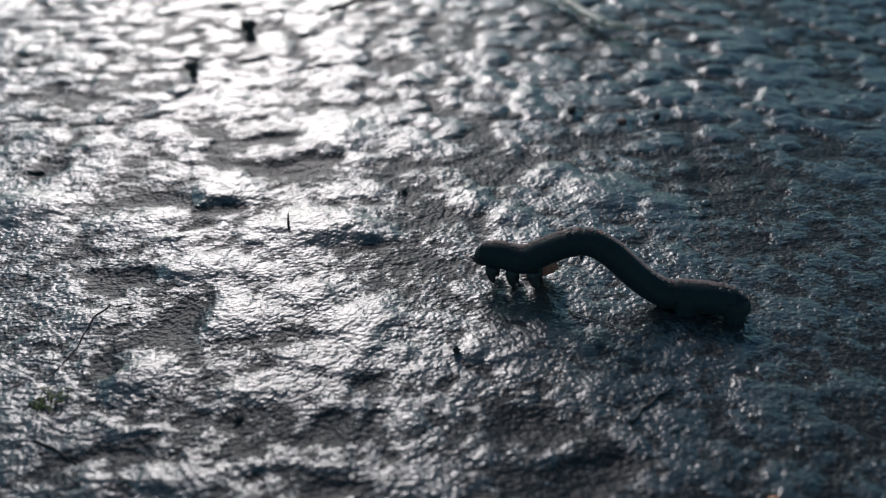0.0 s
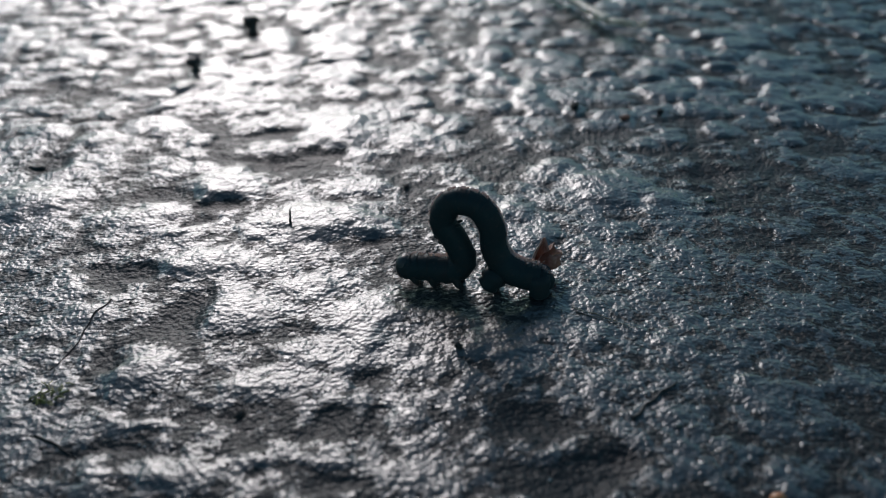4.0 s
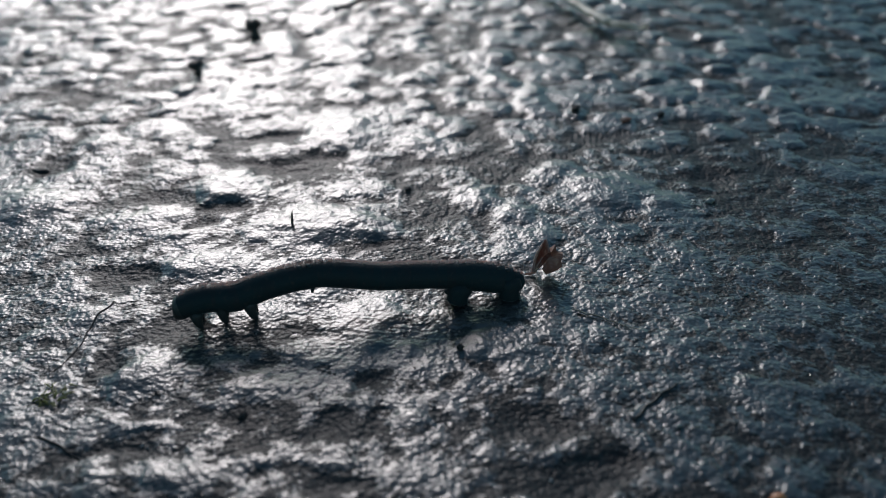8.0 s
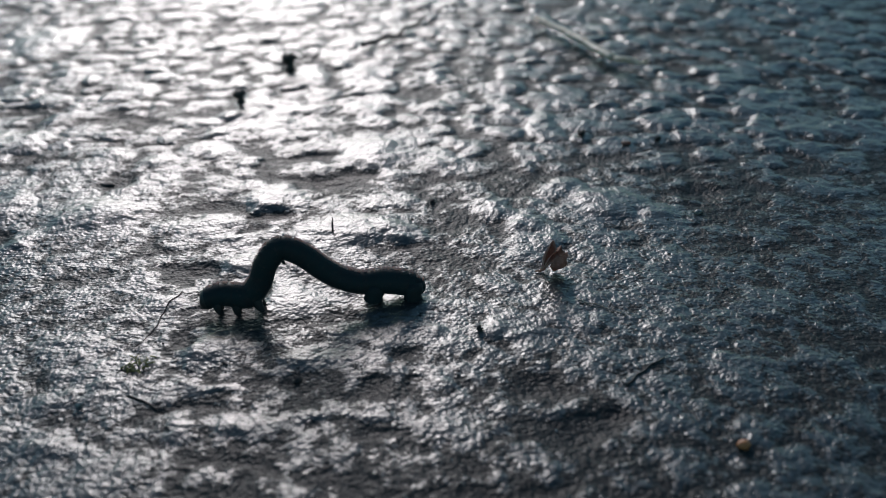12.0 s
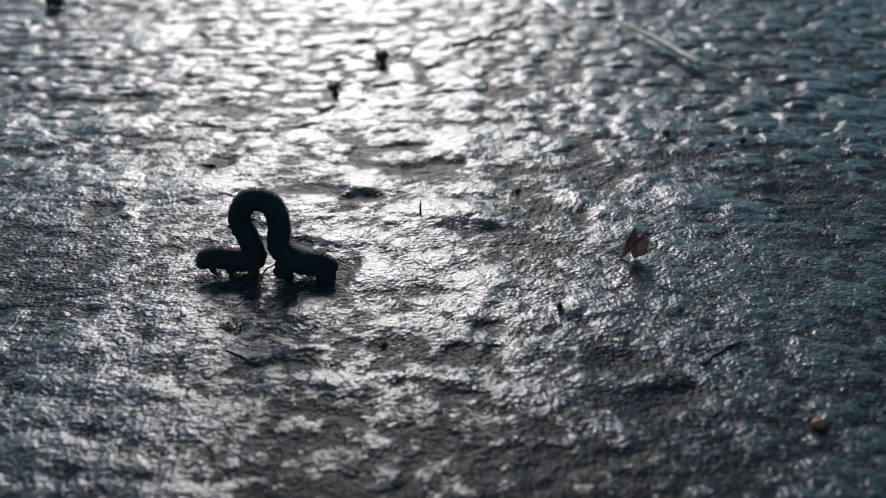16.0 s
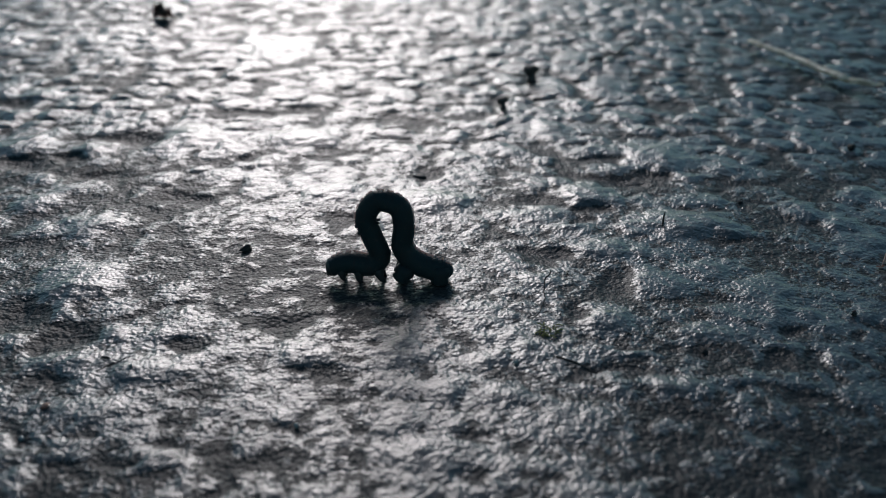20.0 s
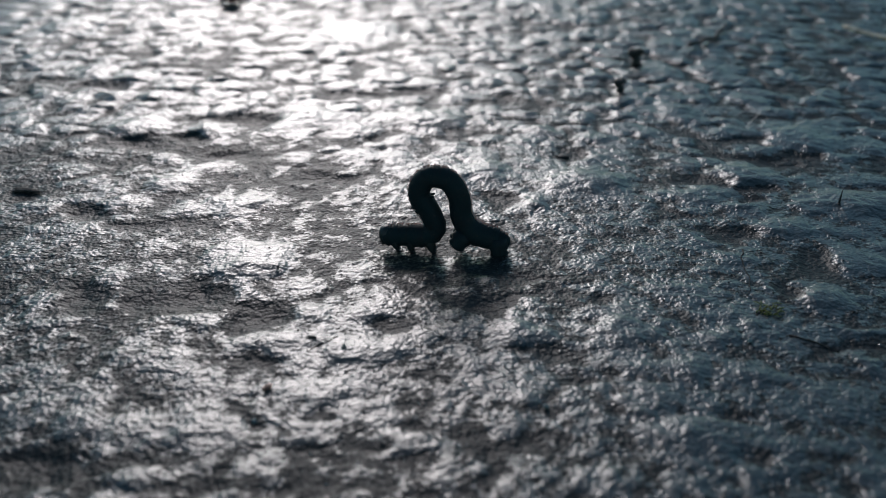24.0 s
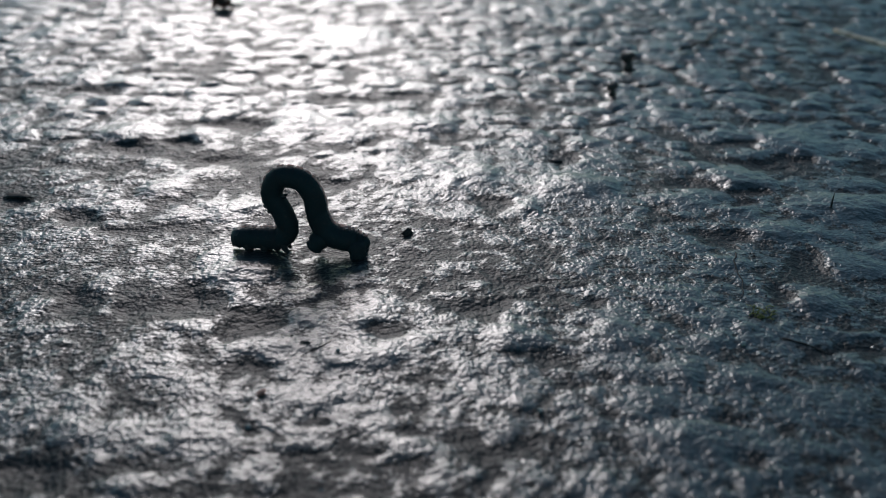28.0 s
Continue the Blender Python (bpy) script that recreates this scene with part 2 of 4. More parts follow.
mound(-25.3, -21.7, 1.1, 1.2, 0.17)
mound(-14.9, -25.9, 3.2, 1.3, 0.20)
mound(-19.2, -26.2, 1.8, 1.1, 0.16)
mound(-9.9, -24.2, 2.0, 1.0, 0.15)
mound(-6.9, -24.5, 1.4, 0.7, 0.10)
mound(-5.9, -19.9, 1.7, 0.9, 0.14)
mound(-10.4, -26.7, 1.4, 0.8, 0.11)
mound(-1.8, -14.1, 1.0, 1.1, 0.16)
mound(-1.3, -16.8, 1.4, 0.8, 0.12)
mound(-1.3, -21.4, 1.3, 1.1, 0.16)
mound(-1.5, -25.9, 1.0, 1.0, 0.15)
mound(-8.0, -15.1, 2.1, 0.9, 0.13)
mound(1.9, -14.3, 1.2, 1.5, 0.19)
mound(4.7, -15.2, 2.0, 0.9, 0.14)
mound(2.5, -24.1, 0.7, 0.8, 0.11)
mound(1.1, -20.1, 0.8, 0.5, 0.07)
mound(22.0, 13.7, 2.0, 1.0, 0.15)
mound(2.6, 8.7, 2.2, 3.2, 0.33)
mound(6.0, 5.3, 2.1, 2.4, 0.32)
mound(10.4, 13.1, 2.3, 2.1, 0.32)
mound(14.2, 9.1, 3.8, 3.3, 0.49)
mound(18.4, 6.7, 2.4, 2.5, 0.36)
mound(-21.2, 54.3, 2.3, 4.0, 0.35)
mound(-14.0, 54.9, 2.9, 4.0, 0.44)
mound(-18.8, 45.7, 1.9, 3.0, 0.30)
mound(-12.8, 39.5, 1.8, 2.7, 0.28)
mound(-9.1, 42.9, 2.3, 1.9, 0.28)
mound(-3.4, 52.8, 1.6, 3.3, 0.25)
mound(-22.9, 34.2, 2.3, 3.8, 0.35)
mound(5.4, 39.0, 1.8, 3.2, 0.27)
mound(10.1, 34.0, 2.1, 2.1, 0.31)
mound(6.9, 0.9, 2.3, 1.5, 0.23)
mound(-19.0, 7.9, 2.1, 1.1, -0.15)
mound(-7.3, 0.9, 2.5, 1.5, -0.20)
mound(-14.2, 16.5, 3.2, 1.6, -0.21)
mound(-16.8, 23.4, 2.6, 1.2, -0.16)
mound(-11.2, 18.3, 2.2, 1.2, -0.16)
mound(-23.7, 10.0, 3.0, 1.7, -0.22)
mound(-21.1, 5.2, 2.9, 1.1, -0.14)
mound(-17.9, -9.7, 1.9, 2.4, -0.25)
mound(-9.1, -12.3, 1.9, 0.7, -0.09)
mound(-13.2, -12.6, 1.5, 0.5, -0.06)
mound(-23.4, -3.4, 2.6, 1.6, -0.21)
mound(-21.4, -14.4, 1.3, 1.2, -0.16)
mound(-15.2, -20.4, 1.4, 0.8, -0.10)
mound(-18.7, -23.4, 2.6, 0.7, -0.09)
mound(-12.0, -21.1, 1.2, 0.5, -0.07)
mound(-7.0, -22.3, 1.3, 1.1, -0.15)
mound(-6.1, -26.6, 1.9, 0.8, -0.10)
mound(-4.4, -17.0, 1.4, 1.1, -0.14)
mound(23.6, 11.1, 2.2, 1.4, -0.19)
mound(22.6, -23.5, 1.9, 0.6, -0.08)
mound(-3.3, -21.1, 1.0, 0.9, -0.12)
mound(5.4, -21.6, 2.6, 1.6, -0.20)
mound(8.1, -26.1, 2.8, 1.4, -0.18)
mound(-36.1, 8.9, 4.1, 3.8, 0.55)
mound(-46.3, 11.7, 2.1, 3.7, 0.32)
mound(-41.0, 2.5, 1.6, 1.7, 0.25)
mound(-39.9, 25.5, 2.3, 2.5, 0.36)
mound(-36.3, -21.8, 1.5, 2.8, 0.23)
mound(-43.4, -22.2, 2.0, 2.3, 0.30)
mound(-32.1, -26.9, 2.3, 1.3, 0.19)
mound(-28.2, -21.9, 2.0, 1.0, 0.14)
mound(-33.2, -34.9, 2.9, 1.3, 0.19)
mound(-43.3, -31.3, 0.9, 1.2, 0.14)
mound(-26.8, -28.0, 2.5, 1.2, 0.17)
mound(-44.9, 3.9, 1.6, 2.4, -0.21)
mound(-36.7, 17.6, 1.6, 2.4, -0.21)
mound(-46.2, -17.6, 2.8, 1.2, -0.16)
mound(-36.7, -17.3, 1.6, 0.8, -0.10)
mound(-40.6, -25.7, 2.5, 1.1, -0.14)
mound(-29.3, -32.3, 1.3, 0.9, -0.12)
mound(-29.6, -36.9, 1.3, 0.8, -0.10)
mound(-42.9, -13.2, 2.5, 0.9, -0.11)
mound(-81.2, 13.9, 1.8, 2.2, 0.27)
mound(-78.3, 14.4, 1.4, 1.8, 0.21)
mound(-79.3, 24.5, 3.1, 2.6, 0.39)
mound(-88.6, 25.2, 3.1, 3.3, 0.47)
mound(-71.2, 25.3, 1.9, 2.6, 0.29)
mound(-68.3, 28.3, 3.2, 4.1, 0.48)
mound(-61.6, 23.3, 1.9, 1.5, 0.22)
mound(-54.2, 28.9, 3.9, 3.8, 0.55)
mound(-87.0, 6.7, 1.3, 1.6, 0.20)
mound(-82.6, 1.3, 1.6, 2.0, 0.24)
mound(-78.8, 7.2, 2.7, 2.6, 0.38)
mound(-76.8, 10.8, 3.1, 2.1, 0.31)
mound(-70.2, 1.3, 2.5, 3.1, 0.38)
mound(-74.6, -0.9, 2.5, 1.5, 0.22)
mound(-66.1, -11.3, 3.6, 3.7, 0.54)
mound(-77.0, -15.9, 1.3, 2.3, 0.20)
mound(-72.7, -13.7, 0.8, 0.6, 0.09)
mound(-65.3, -16.7, 1.3, 2.6, 0.20)
mound(-60.0, -20.2, 1.7, 1.5, 0.22)
mound(-67.4, -22.0, 2.9, 1.3, 0.18)
mound(-60.4, -24.7, 3.7, 1.1, 0.17)
mound(-55.1, -20.4, 1.5, 1.1, 0.17)
mound(-54.4, -26.1, 2.7, 1.6, 0.24)
mound(-56.8, -31.3, 2.1, 1.4, 0.21)
mound(-63.5, -35.9, 2.4, 1.3, 0.19)
mound(-70.8, -35.8, 2.4, 1.3, 0.20)
mound(-65.6, -40.5, 2.2, 1.1, 0.17)
mound(-50.2, -36.5, 2.2, 1.5, 0.22)
mound(-48.7, 9.9, 2.0, 2.9, 0.31)
mound(-104.1, 50.4, 3.3, 3.2, 0.47)
mound(-97.1, 47.5, 2.7, 3.0, 0.42)
mound(-120.1, 80.8, 3.4, 7.0, 0.51)
mound(-67.6, 78.3, 4.9, 7.3, 0.55)
mound(-62.9, 8.9, 3.6, 1.9, -0.24)
mound(-75.0, 28.5, 2.8, 3.1, -0.37)
mound(-81.4, 21.3, 2.3, 2.2, -0.28)
mound(-86.4, 19.0, 3.2, 2.1, -0.28)
mound(-75.8, 15.5, 3.8, 1.8, -0.23)
mound(-92.1, 2.2, 1.7, 1.3, -0.17)
mound(-67.5, 39.2, 3.0, 1.9, -0.25)
mound(-61.9, 40.0, 2.7, 1.9, -0.25)
mound(-57.6, 41.3, 3.1, 2.0, -0.25)
mound(-59.7, 22.2, 2.0, 1.7, -0.22)
mound(-62.4, 20.0, 1.8, 1.0, -0.13)
mound(-84.4, -1.3, 2.2, 1.9, -0.25)
mound(-77.8, -4.3, 4.2, 1.0, -0.13)
mound(-68.9, -17.6, 2.0, 2.6, -0.27)
mound(-72.7, -18.7, 2.0, 1.3, -0.17)
mound(-77.7, -18.2, 1.8, 2.6, -0.24)
mound(-63.2, -21.2, 2.1, 2.1, -0.27)
mound(-52.7, -21.7, 1.7, 1.5, -0.19)
mound(-62.1, -27.8, 1.6, 1.2, -0.16)
mound(-60.5, -34.8, 1.4, 0.8, -0.10)
mound(-72.3, -39.7, 2.7, 1.4, -0.19)
mound(-53.0, -36.6, 1.6, 0.6, -0.08)
mound(-55.6, -37.8, 1.4, 0.6, -0.08)
mound(-100.3, 43.2, 4.0, 2.2, -0.28)


def relief(x, y):
    """Height of the stone's surface in metres; x and y are arrays in metres."""
    x, y = np.asarray(x, float), np.asarray(y, float)
    wx = x + 0.0011 * smooth_noise(x, y, 0.0045, 3) + 0.0004 * smooth_noise(x, y, 0.0016, 5)
    wy = y + 0.0011 * smooth_noise(x, y, 0.0045, 4) + 0.0004 * smooth_noise(x, y, 0.0016, 6)
    far = np.clip((y - 0.006) / 0.03, 0, 1)
    near = 1 - 0.25 * np.exp(-((y + 0.0088) / 0.0042) ** 4)
    rise, dip = np.zeros_like(x), np.zeros_like(x)
    known = np.zeros_like(x)
    for mx, my, w, d, mh in MOUNDS:
        q = ((wx * 1000 - mx) / w) ** 2 + ((wy * 1000 - my) / d) ** 2
        k = mh * 0.001 * np.exp(-q ** 1.5)
        rise, dip = rise + np.clip(k, 0, None) ** 3, dip + np.clip(-k, 0, None) ** 3
        known = np.maximum(known, np.exp(-(q / 1.6) ** 2))
    h = (0.0002 + 0.0004 * far) * (cobbles(wx, wy, 0.0041, 21) - 0.32) * (1 - 0.75 * known)
    h += (0.00007 + 0.00005 * far) * cobbles(wx, wy, 0.0017, 22)
    h += 0.00008 * smooth_noise(x, y, 0.0011, 13) + 0.000025 * smooth_noise(x, y, 0.0006, 14)
    h += 0.00015 * smooth_noise(x, y, 0.024, 15)
    # the slab's broad swells and sags
    for mx, my, w, d, mh in ((-33, -9, 13, 17, 0.09), (-50, -24, 9, 7, 0.05), (-78, 0, 15, 12, -0.07), (-4, 2, 11, 9, -0.05)):
        h += mh * 0.001 * np.exp(-((x * 1000 - mx) / w) ** 2 - ((y * 1000 - my) / d) ** 2)
    h += 1.15 * np.cbrt(rise) - 1.6 * np.cbrt(dip)
    h = h * near
    r = np.hypot(x + 0.03, y - 0.04)
    return h * np.clip((0.6 - r) / 0.4, 0, 1)


def axis(lo, hi, step, reach, growth):
    mid = list(np.arange(lo, hi, step))
    out, s, left, right = [], step, [], []
    p = lo
    while p > -reach:
        s *= growth
        p -= s
        left.append(p)
    s, p = step, mid[-1]
    while p < reach:
        s *= growth
        p += s
        right.append(p)
    return np.array(left[::-1] + mid + right)


def build_ground():
    xs, ys = axis(-0.125, 0.062, 0.00026, 400, 1.13), axis(-0.047, 0.13, 0.00026, 400, 1.13)
    gx, gy = np.meshgrid(xs, ys)
    co = np.stack([gx, gy, relief(gx, gy)], -1).reshape(-1, 3)
    nx, ny = len(xs), len(ys)
    i = (np.arange(ny - 1)[:, None] * nx + np.arange(nx - 1)[None]).ravel()
    quads = np.stack([i, i + 1, i + nx + 1, i + nx], -1)
    me = bpy.data.meshes.new("ground")
    me.vertices.add(len(co))
    me.vertices.foreach_set("co", co.ravel())
    me.loops.add(quads.size)
    me.loops.foreach_set("vertex_index", quads.ravel())
    me.polygons.add(len(quads))
    me.polygons.foreach_set("loop_start", np.arange(0, quads.size, 4))
    me.polygons.foreach_set("use_smooth", np.ones(len(quads), bool))
    me.update(calc_edges=True)
    me.materials.append(STONE)
    return tagged(new("ground", me), "dark damp stone paving with a worn, pitted, glistening surface", "ground", kind="structure")


build_ground()


def surface(x, y):
    return float(relief(np.array([x]), np.array([y]))[0])


# ---- caterpillar ----
RINGS = 40


def girth(s):
    """Body radius in mm along the body, s from 0 at the head to 1 at the tail."""
    swell = 0.98 + 0.05 * math.exp(-((s - 0.16) / 0.07) ** 2) + 0.13 * math.exp(-((s - 0.88) / 0.08) ** 2)
    if s < 0.06:
        swell *= 0.82 + 0.18 * s / 0.06
    if s > 0.93:
        swell *= 1 - 0.42 * ((s - 0.93) / 0.07) ** 1.3
    fold = 1 - 0.025 * abs(math.sin(math.pi * s * 13)) ** 8
    return swell * fold * 0.001


def leg(parent, reach, radius):
    """A pair of jointed pointed legs, feet down and bent back; the origin lies in the body's axis."""
    pair = []
    for side in (-1, 1):
        bm = bmesh.new()
        top, foot = Vector((-0.0001, side * 0.00042, -0.0004)), Vector((0.00002, side * 0.0005, -reach))
        knee = (top + foot) / 2 + Vector((-0.0001, side * 0.00015, 0.0001))
        tube(bm, [top, (top + knee) / 2 + Vector((-0.00006, 0, 0)), knee, (knee + foot) / 2 + Vector((-0.00005, 0, 0)), foot],
             [radius * 1.5, radius * 1.3, radius * 1.0, radius * 0.75, radius * 0.35], 10)
        pair.append(part("leg", bm, HOOF, parent))
    return pair


def proleg(name, parent, reach, radius, back):
    """A pair of thick fleshy stumps that widen into the body above and into gripping feet below."""
    pair = []
    for side in (-1, 1):
        bm = bmesh.new()
        top = Vector((-0.0001, side * 0.0003, -0.0001))
        low = -(reach - 0.0001)
        tube(bm, [top, top + Vector((back * 0.25, side * 0.00012, low * 0.4)), top + Vector((back * 0.6, side * 0.0002, low * 0.7)),
                  top + Vector((back * 0.9, side * 0.00024, low * 0.9)), top + Vector((back, side * 0.00024, low))],
             [radius * 1.1, radius * 1.3, radius * 1.0, radius * 1.12, radius * 0.9], 14)
        pair.append(part(name, bm, SKIN, parent))
    return pair


def build_caterpillar():
    rng = random.Random(5)
    body = tagged(new("caterpillar"), "dark brown looper caterpillar arching over damp stone", "caterpillar")
    rings = []
    pitch = 0.0225 / RINGS
    for i in range(RINGS):
        s = (i + 0.5) / RINGS
        r = girth(s)
        bm = bmesh.new()
        if i == 0:
            # head capsule: two lobes, flattened face, mouth parts
            prof = [(-0.00052, 0.25), (-0.00047, 0.62), (-0.00030, 0.88), (-0.00005, 1.0), (0.00025, 1.02), (0.0005, 0.92), (0.0007, 0.7)]
            loops = []
            for x, k in prof:
                ring = []
                for j in range(20):
                    a_ = 2 * math.pi * j / 20
                    notch = 1 - 0.1 * math.exp(-((a_ - math.pi / 2) / 0.25) ** 2)
                    ring.append((x + 0.00012 * math.sin(a_), math.cos(a_) * r * k * 0.95, math.sin(a_) * r * k * 1.05 * notch))
                loops.append(ring)
            loft(bm, loops)
            ob = part("head", bm, HEAD, body, "rounded dark brown head capsule")
            for side in (-1, 1):
                b2 = bmesh.new()
                tube(b2, [(-0.00038, side * 0.00016, -0.0004), (-0.00058, side * 0.00014, -0.00058), (-0.00062, side * 0.00005, -0.00074)], [0.00016, 0.00012, 0.00004], 7)
                part("mandible", b2, HOOF, ob)
                b2 = bmesh.new()
                tube(b2, [(-0.0004, side * 0.0004, -0.0002), (-0.0006, side * 0.00046, -0.00025), (-0.00072, side * 0.00047, -0.0002)], [0.00007, 0.00005, 0.00002], 6)
                part("antenna", b2, HOOF, ob)
        else:
            n_s = 24
            lift = -0.7 * max(0.0, 0.00105 - r) if s > 0.93 else 0.0      # the rump slopes down to its end
            loops = []
            half = pitch * 0.5 + 0.00022
            last = i == RINGS - 1
            for q in range(9):
                f = q / 8 * 2 - 1
                k = 1 - 0.007 * f * f
                if last and f > 0:
                    k *= math.sqrt(max(0.05, 1 - 0.9 * f * f))
                ring = []
                for j in range(n_s):
                    a_ = 2 * math.pi * j / n_s
                    under = 0.93 if math.sin(a_) < -0.6 else 1.0
                    w = 1 + 0.01 * math.sin(3 * a_ + i * 0.4)
                    ring.append((f * half, math.cos(a_) * r * k * w, math.sin(a_) * r * k * w * under + lift))
                loops.append(ring)
            loft(bm, loops, last, 0)
            for _ in range(120):
                a_ = rng.uniform(0.7, 1.65)
                x = rng.uniform(-0.56, 0.56) * half
                d = Vector((rng.uniform(-0.4, 0.4), math.cos(a_), math.sin(a_))).normalized()
                p = Vector((x, math.cos(a_) * r * 0.95, math.sin(a_) * r * 0.95 + lift))
                ln = rng.uniform(0.06, 0.17) * 0.001
                tube(bm, [p, p + d * (ln + 0.00005)], [0.00002, 0.000009], 3, index=1)
            ob = part("body_ring", bm, (SKIN, HAIR), body)
            if i in (14, 15, 36, 37):
                for side in (-1, 1):
                    b2 = bmesh.new()
                    base = Vector((0, side * 0.00028, r * 0.88 + lift))
                    tube(b2, [base, base + Vector((0.00005, side * 0.00003, 0.0001)), base + Vector((0.0001, side * 0.00004, 0.0002))], [0.00024, 0.00019, 0.00007], 8)
                    part("wart", b2, HOOF, ob, "small reddish wart on the back")
            if i == 15:
                for side in (-1, 1):
                    b2 = bmesh.new()
                    base = Vector((0, side * 0.0003, -r * 0.85))
                    tube(b2, [base, base + Vector((-0.00004, side * 0.00004, -0.0002)), base + Vector((-0.00008, side * 0.00005, -0.00034))], [0.00016, 0.00013, 0.00006], 8)
                    part("tubercle", b2, SKIN, ob)
        rings.append(ob)
    limbs = []      # ring that carries it, share of the ring's tilt, parts
    for i, reach in ((2, 0.0016), (5, 0.0017), (8, 0.0018)):
        limbs.append((i, 0.35, leg(body, reach, 0.00036)))
    limbs.append((32, 0.5, proleg("proleg", body, 0.0015, 0.00072, -0.0002)))
    limbs.append((38, 0.6, proleg("clasper", body, 0.0016, 0.0007, 0.0002)))
    return body, rings, limbs


caterpillar, rings, limbs = build_caterpillar()

# ---- small things on the stone ----
def mm(x, y, sink=0.0):
    """A place on the stone from mm; sink in mm."""
    return Vector((x / 1000, y / 1000, surface(x / 1000, y / 1000) - sink / 1000))


def lump(size, rng, rough=0.25, flat=(1, 1, 1), subdiv=2):
    """An irregular crumb, size in mm across."""
    bm = bmesh.new()
    bmesh.ops.create_icosphere(bm, subdivisions=subdiv, radius=size / 2000)
    off = Vector((rng.uniform(0, 50), rng.uniform(0, 50), rng.uniform(0, 50)))
    for v in bm.verts:
        d = v.co.normalized()
        k = 1 + rough * noise.noise(d * 1.4 + off) + rough * 0.9 * noise.noise(d * 3.0 + off) + 0.08 * rng.uniform(-1, 1)
        v.co = Vector((v.co.x * k * flat[0], v.co.y * k * flat[1], v.co.z * k * flat[2]))
    return bm


def crumb(name, x, y, size, mat, label, category, seed, flat=(1, 1, 0.8), rough=0.35, group=""):
    rng = random.Random(seed)
    ob = part(name, lump(size, rng, rough, flat), mat)
    ob.location = mm(x, y, -size * flat[2] * 0.32)
    ob.rotation_euler = (0, 0, rng.uniform(0, 6.28))
    return tagged(ob, label, category, group)


def leaf_scrap(x, y, size, turn, tilt, seed, label, low=18, high=82, mat=None):
    """A dry pleated scrap of leaf, fanning up from a stub of its stalk and curling over at its torn edge."""
    mat = mat or DRYLEAF
    thing = tagged(new("leaf_fragment"), label, "leaf")
    thing.matrix_world = Matrix.Translation(mm(x, y, 0.0)) @ pose(0, 0, 0, tilt, 0, turn)
    k = size / 1000

    def at(u, v, off=0.0):
        """u along a rib, v across the fan."""
        ang = radians(low + (high - low) * v)
        torn = 1 - 0.1 * abs(math.sin(v * 9.0 + seed)) - 0.05 * math.sin(v * 23.0)
        r = k * (0.06 + 0.94 * u * torn)
        pleat = 0.2 * r * math.cos(v * 2 * math.pi * 2.5) + 0.03 * r * math.sin(u * 9 + v * 5)
        curl = -0.75 * k * max(0.0, u - 0.35) ** 1.5
        return Vector((r * math.cos(ang), pleat + curl + off, r * math.sin(ang) + 0.05 * k))

    bm = bmesh.new()
    nu, nv = 12, 29
    grid = [[[bm.verts.new(at(i / (nu - 1), j / (nv - 1), off)) for j in range(nv)] for i in range(nu)] for off in (0.0, 0.00006)]
    front, back = grid
    for i in range(nu - 1):
        for j in range(nv - 1):
            bm.faces.new((front[i][j], front[i][j + 1], front[i + 1][j + 1], front[i + 1][j]))
            bm.faces.new((back[i][j], back[i + 1][j], back[i + 1][j + 1], back[i][j + 1]))
        for j in (0, nv - 1):
            bm.faces.new((front[i][j], front[i + 1][j], back[i + 1][j], back[i][j]))
    for i in (0, nu - 1):
        for j in range(nv - 1):
            bm.faces.new((front[i][j], back[i][j], back[i][j + 1], front[i][j + 1]))
    bmesh.ops.recalc_face_normals(bm, faces=bm.faces)
    part("blade", bm, mat, thing)
    bm = lump(size * 0.5, random.Random(seed), 0.55, (1.0, 0.7, 1.1))
    bmesh.ops.translate(bm, verts=bm.verts, vec=(0.52 * k, -0.12 * k, 0.36 * k))
    part("curled_edge", bm, mat, thing, "crumpled inrolled edge of the leaf")
    for q in range(4):
        v = q / 2.5 if q < 3 else 1.0
        b2 = bmesh.new()
        tube(b2, [at(i / 6, v, -0.00003) for i in range(7)], [0.00012, 0.00011, 0.0001, 0.00009, 0.00008, 0.00007, 0.00003], 6)
        part("vein", b2, VEIN if mat is DRYLEAF else mat, thing)
    b2 = bmesh.new()
    tube(b2, [(0.1 * k, 0, 0.1 * k), (-0.05 * k, -0.02 * k, 0.04 * k), (-0.2 * k, 0.01 * k, 0.03 * k)], [0.00012, 0.0001, 0.00006], 7)
    part("stalk", b2, mat, thing)
    return thing


def fibre(name, pts, radius, mat, label, category, lift=0.02, taper=0.5, sides=6):
    """A thin strand lying on the stone through points in mm."""
    bm = bmesh.new()
    fine = []
    for a_, b_ in zip(pts, pts[1:]):
        n = max(2, int(math.dist(a_, b_) / 0.4))
        for i in range(n):
            fine.append([a_[q] + (b_[q] - a_[q]) * i / n for q in range(2)])
    fine.append(pts[-1])
    co = [mm(p[0] + 0.08 * math.sin(i * 1.3), p[1] + 0.08 * math.cos(i * 1.7), -lift) for i, p in enumerate(fine)]
    tube(bm, co, [radius / 1000 * (1 - (1 - taper) * i / len(co)) for i in range(len(co))], sides)
    return tagged(part(name, bm, mat), label, category)


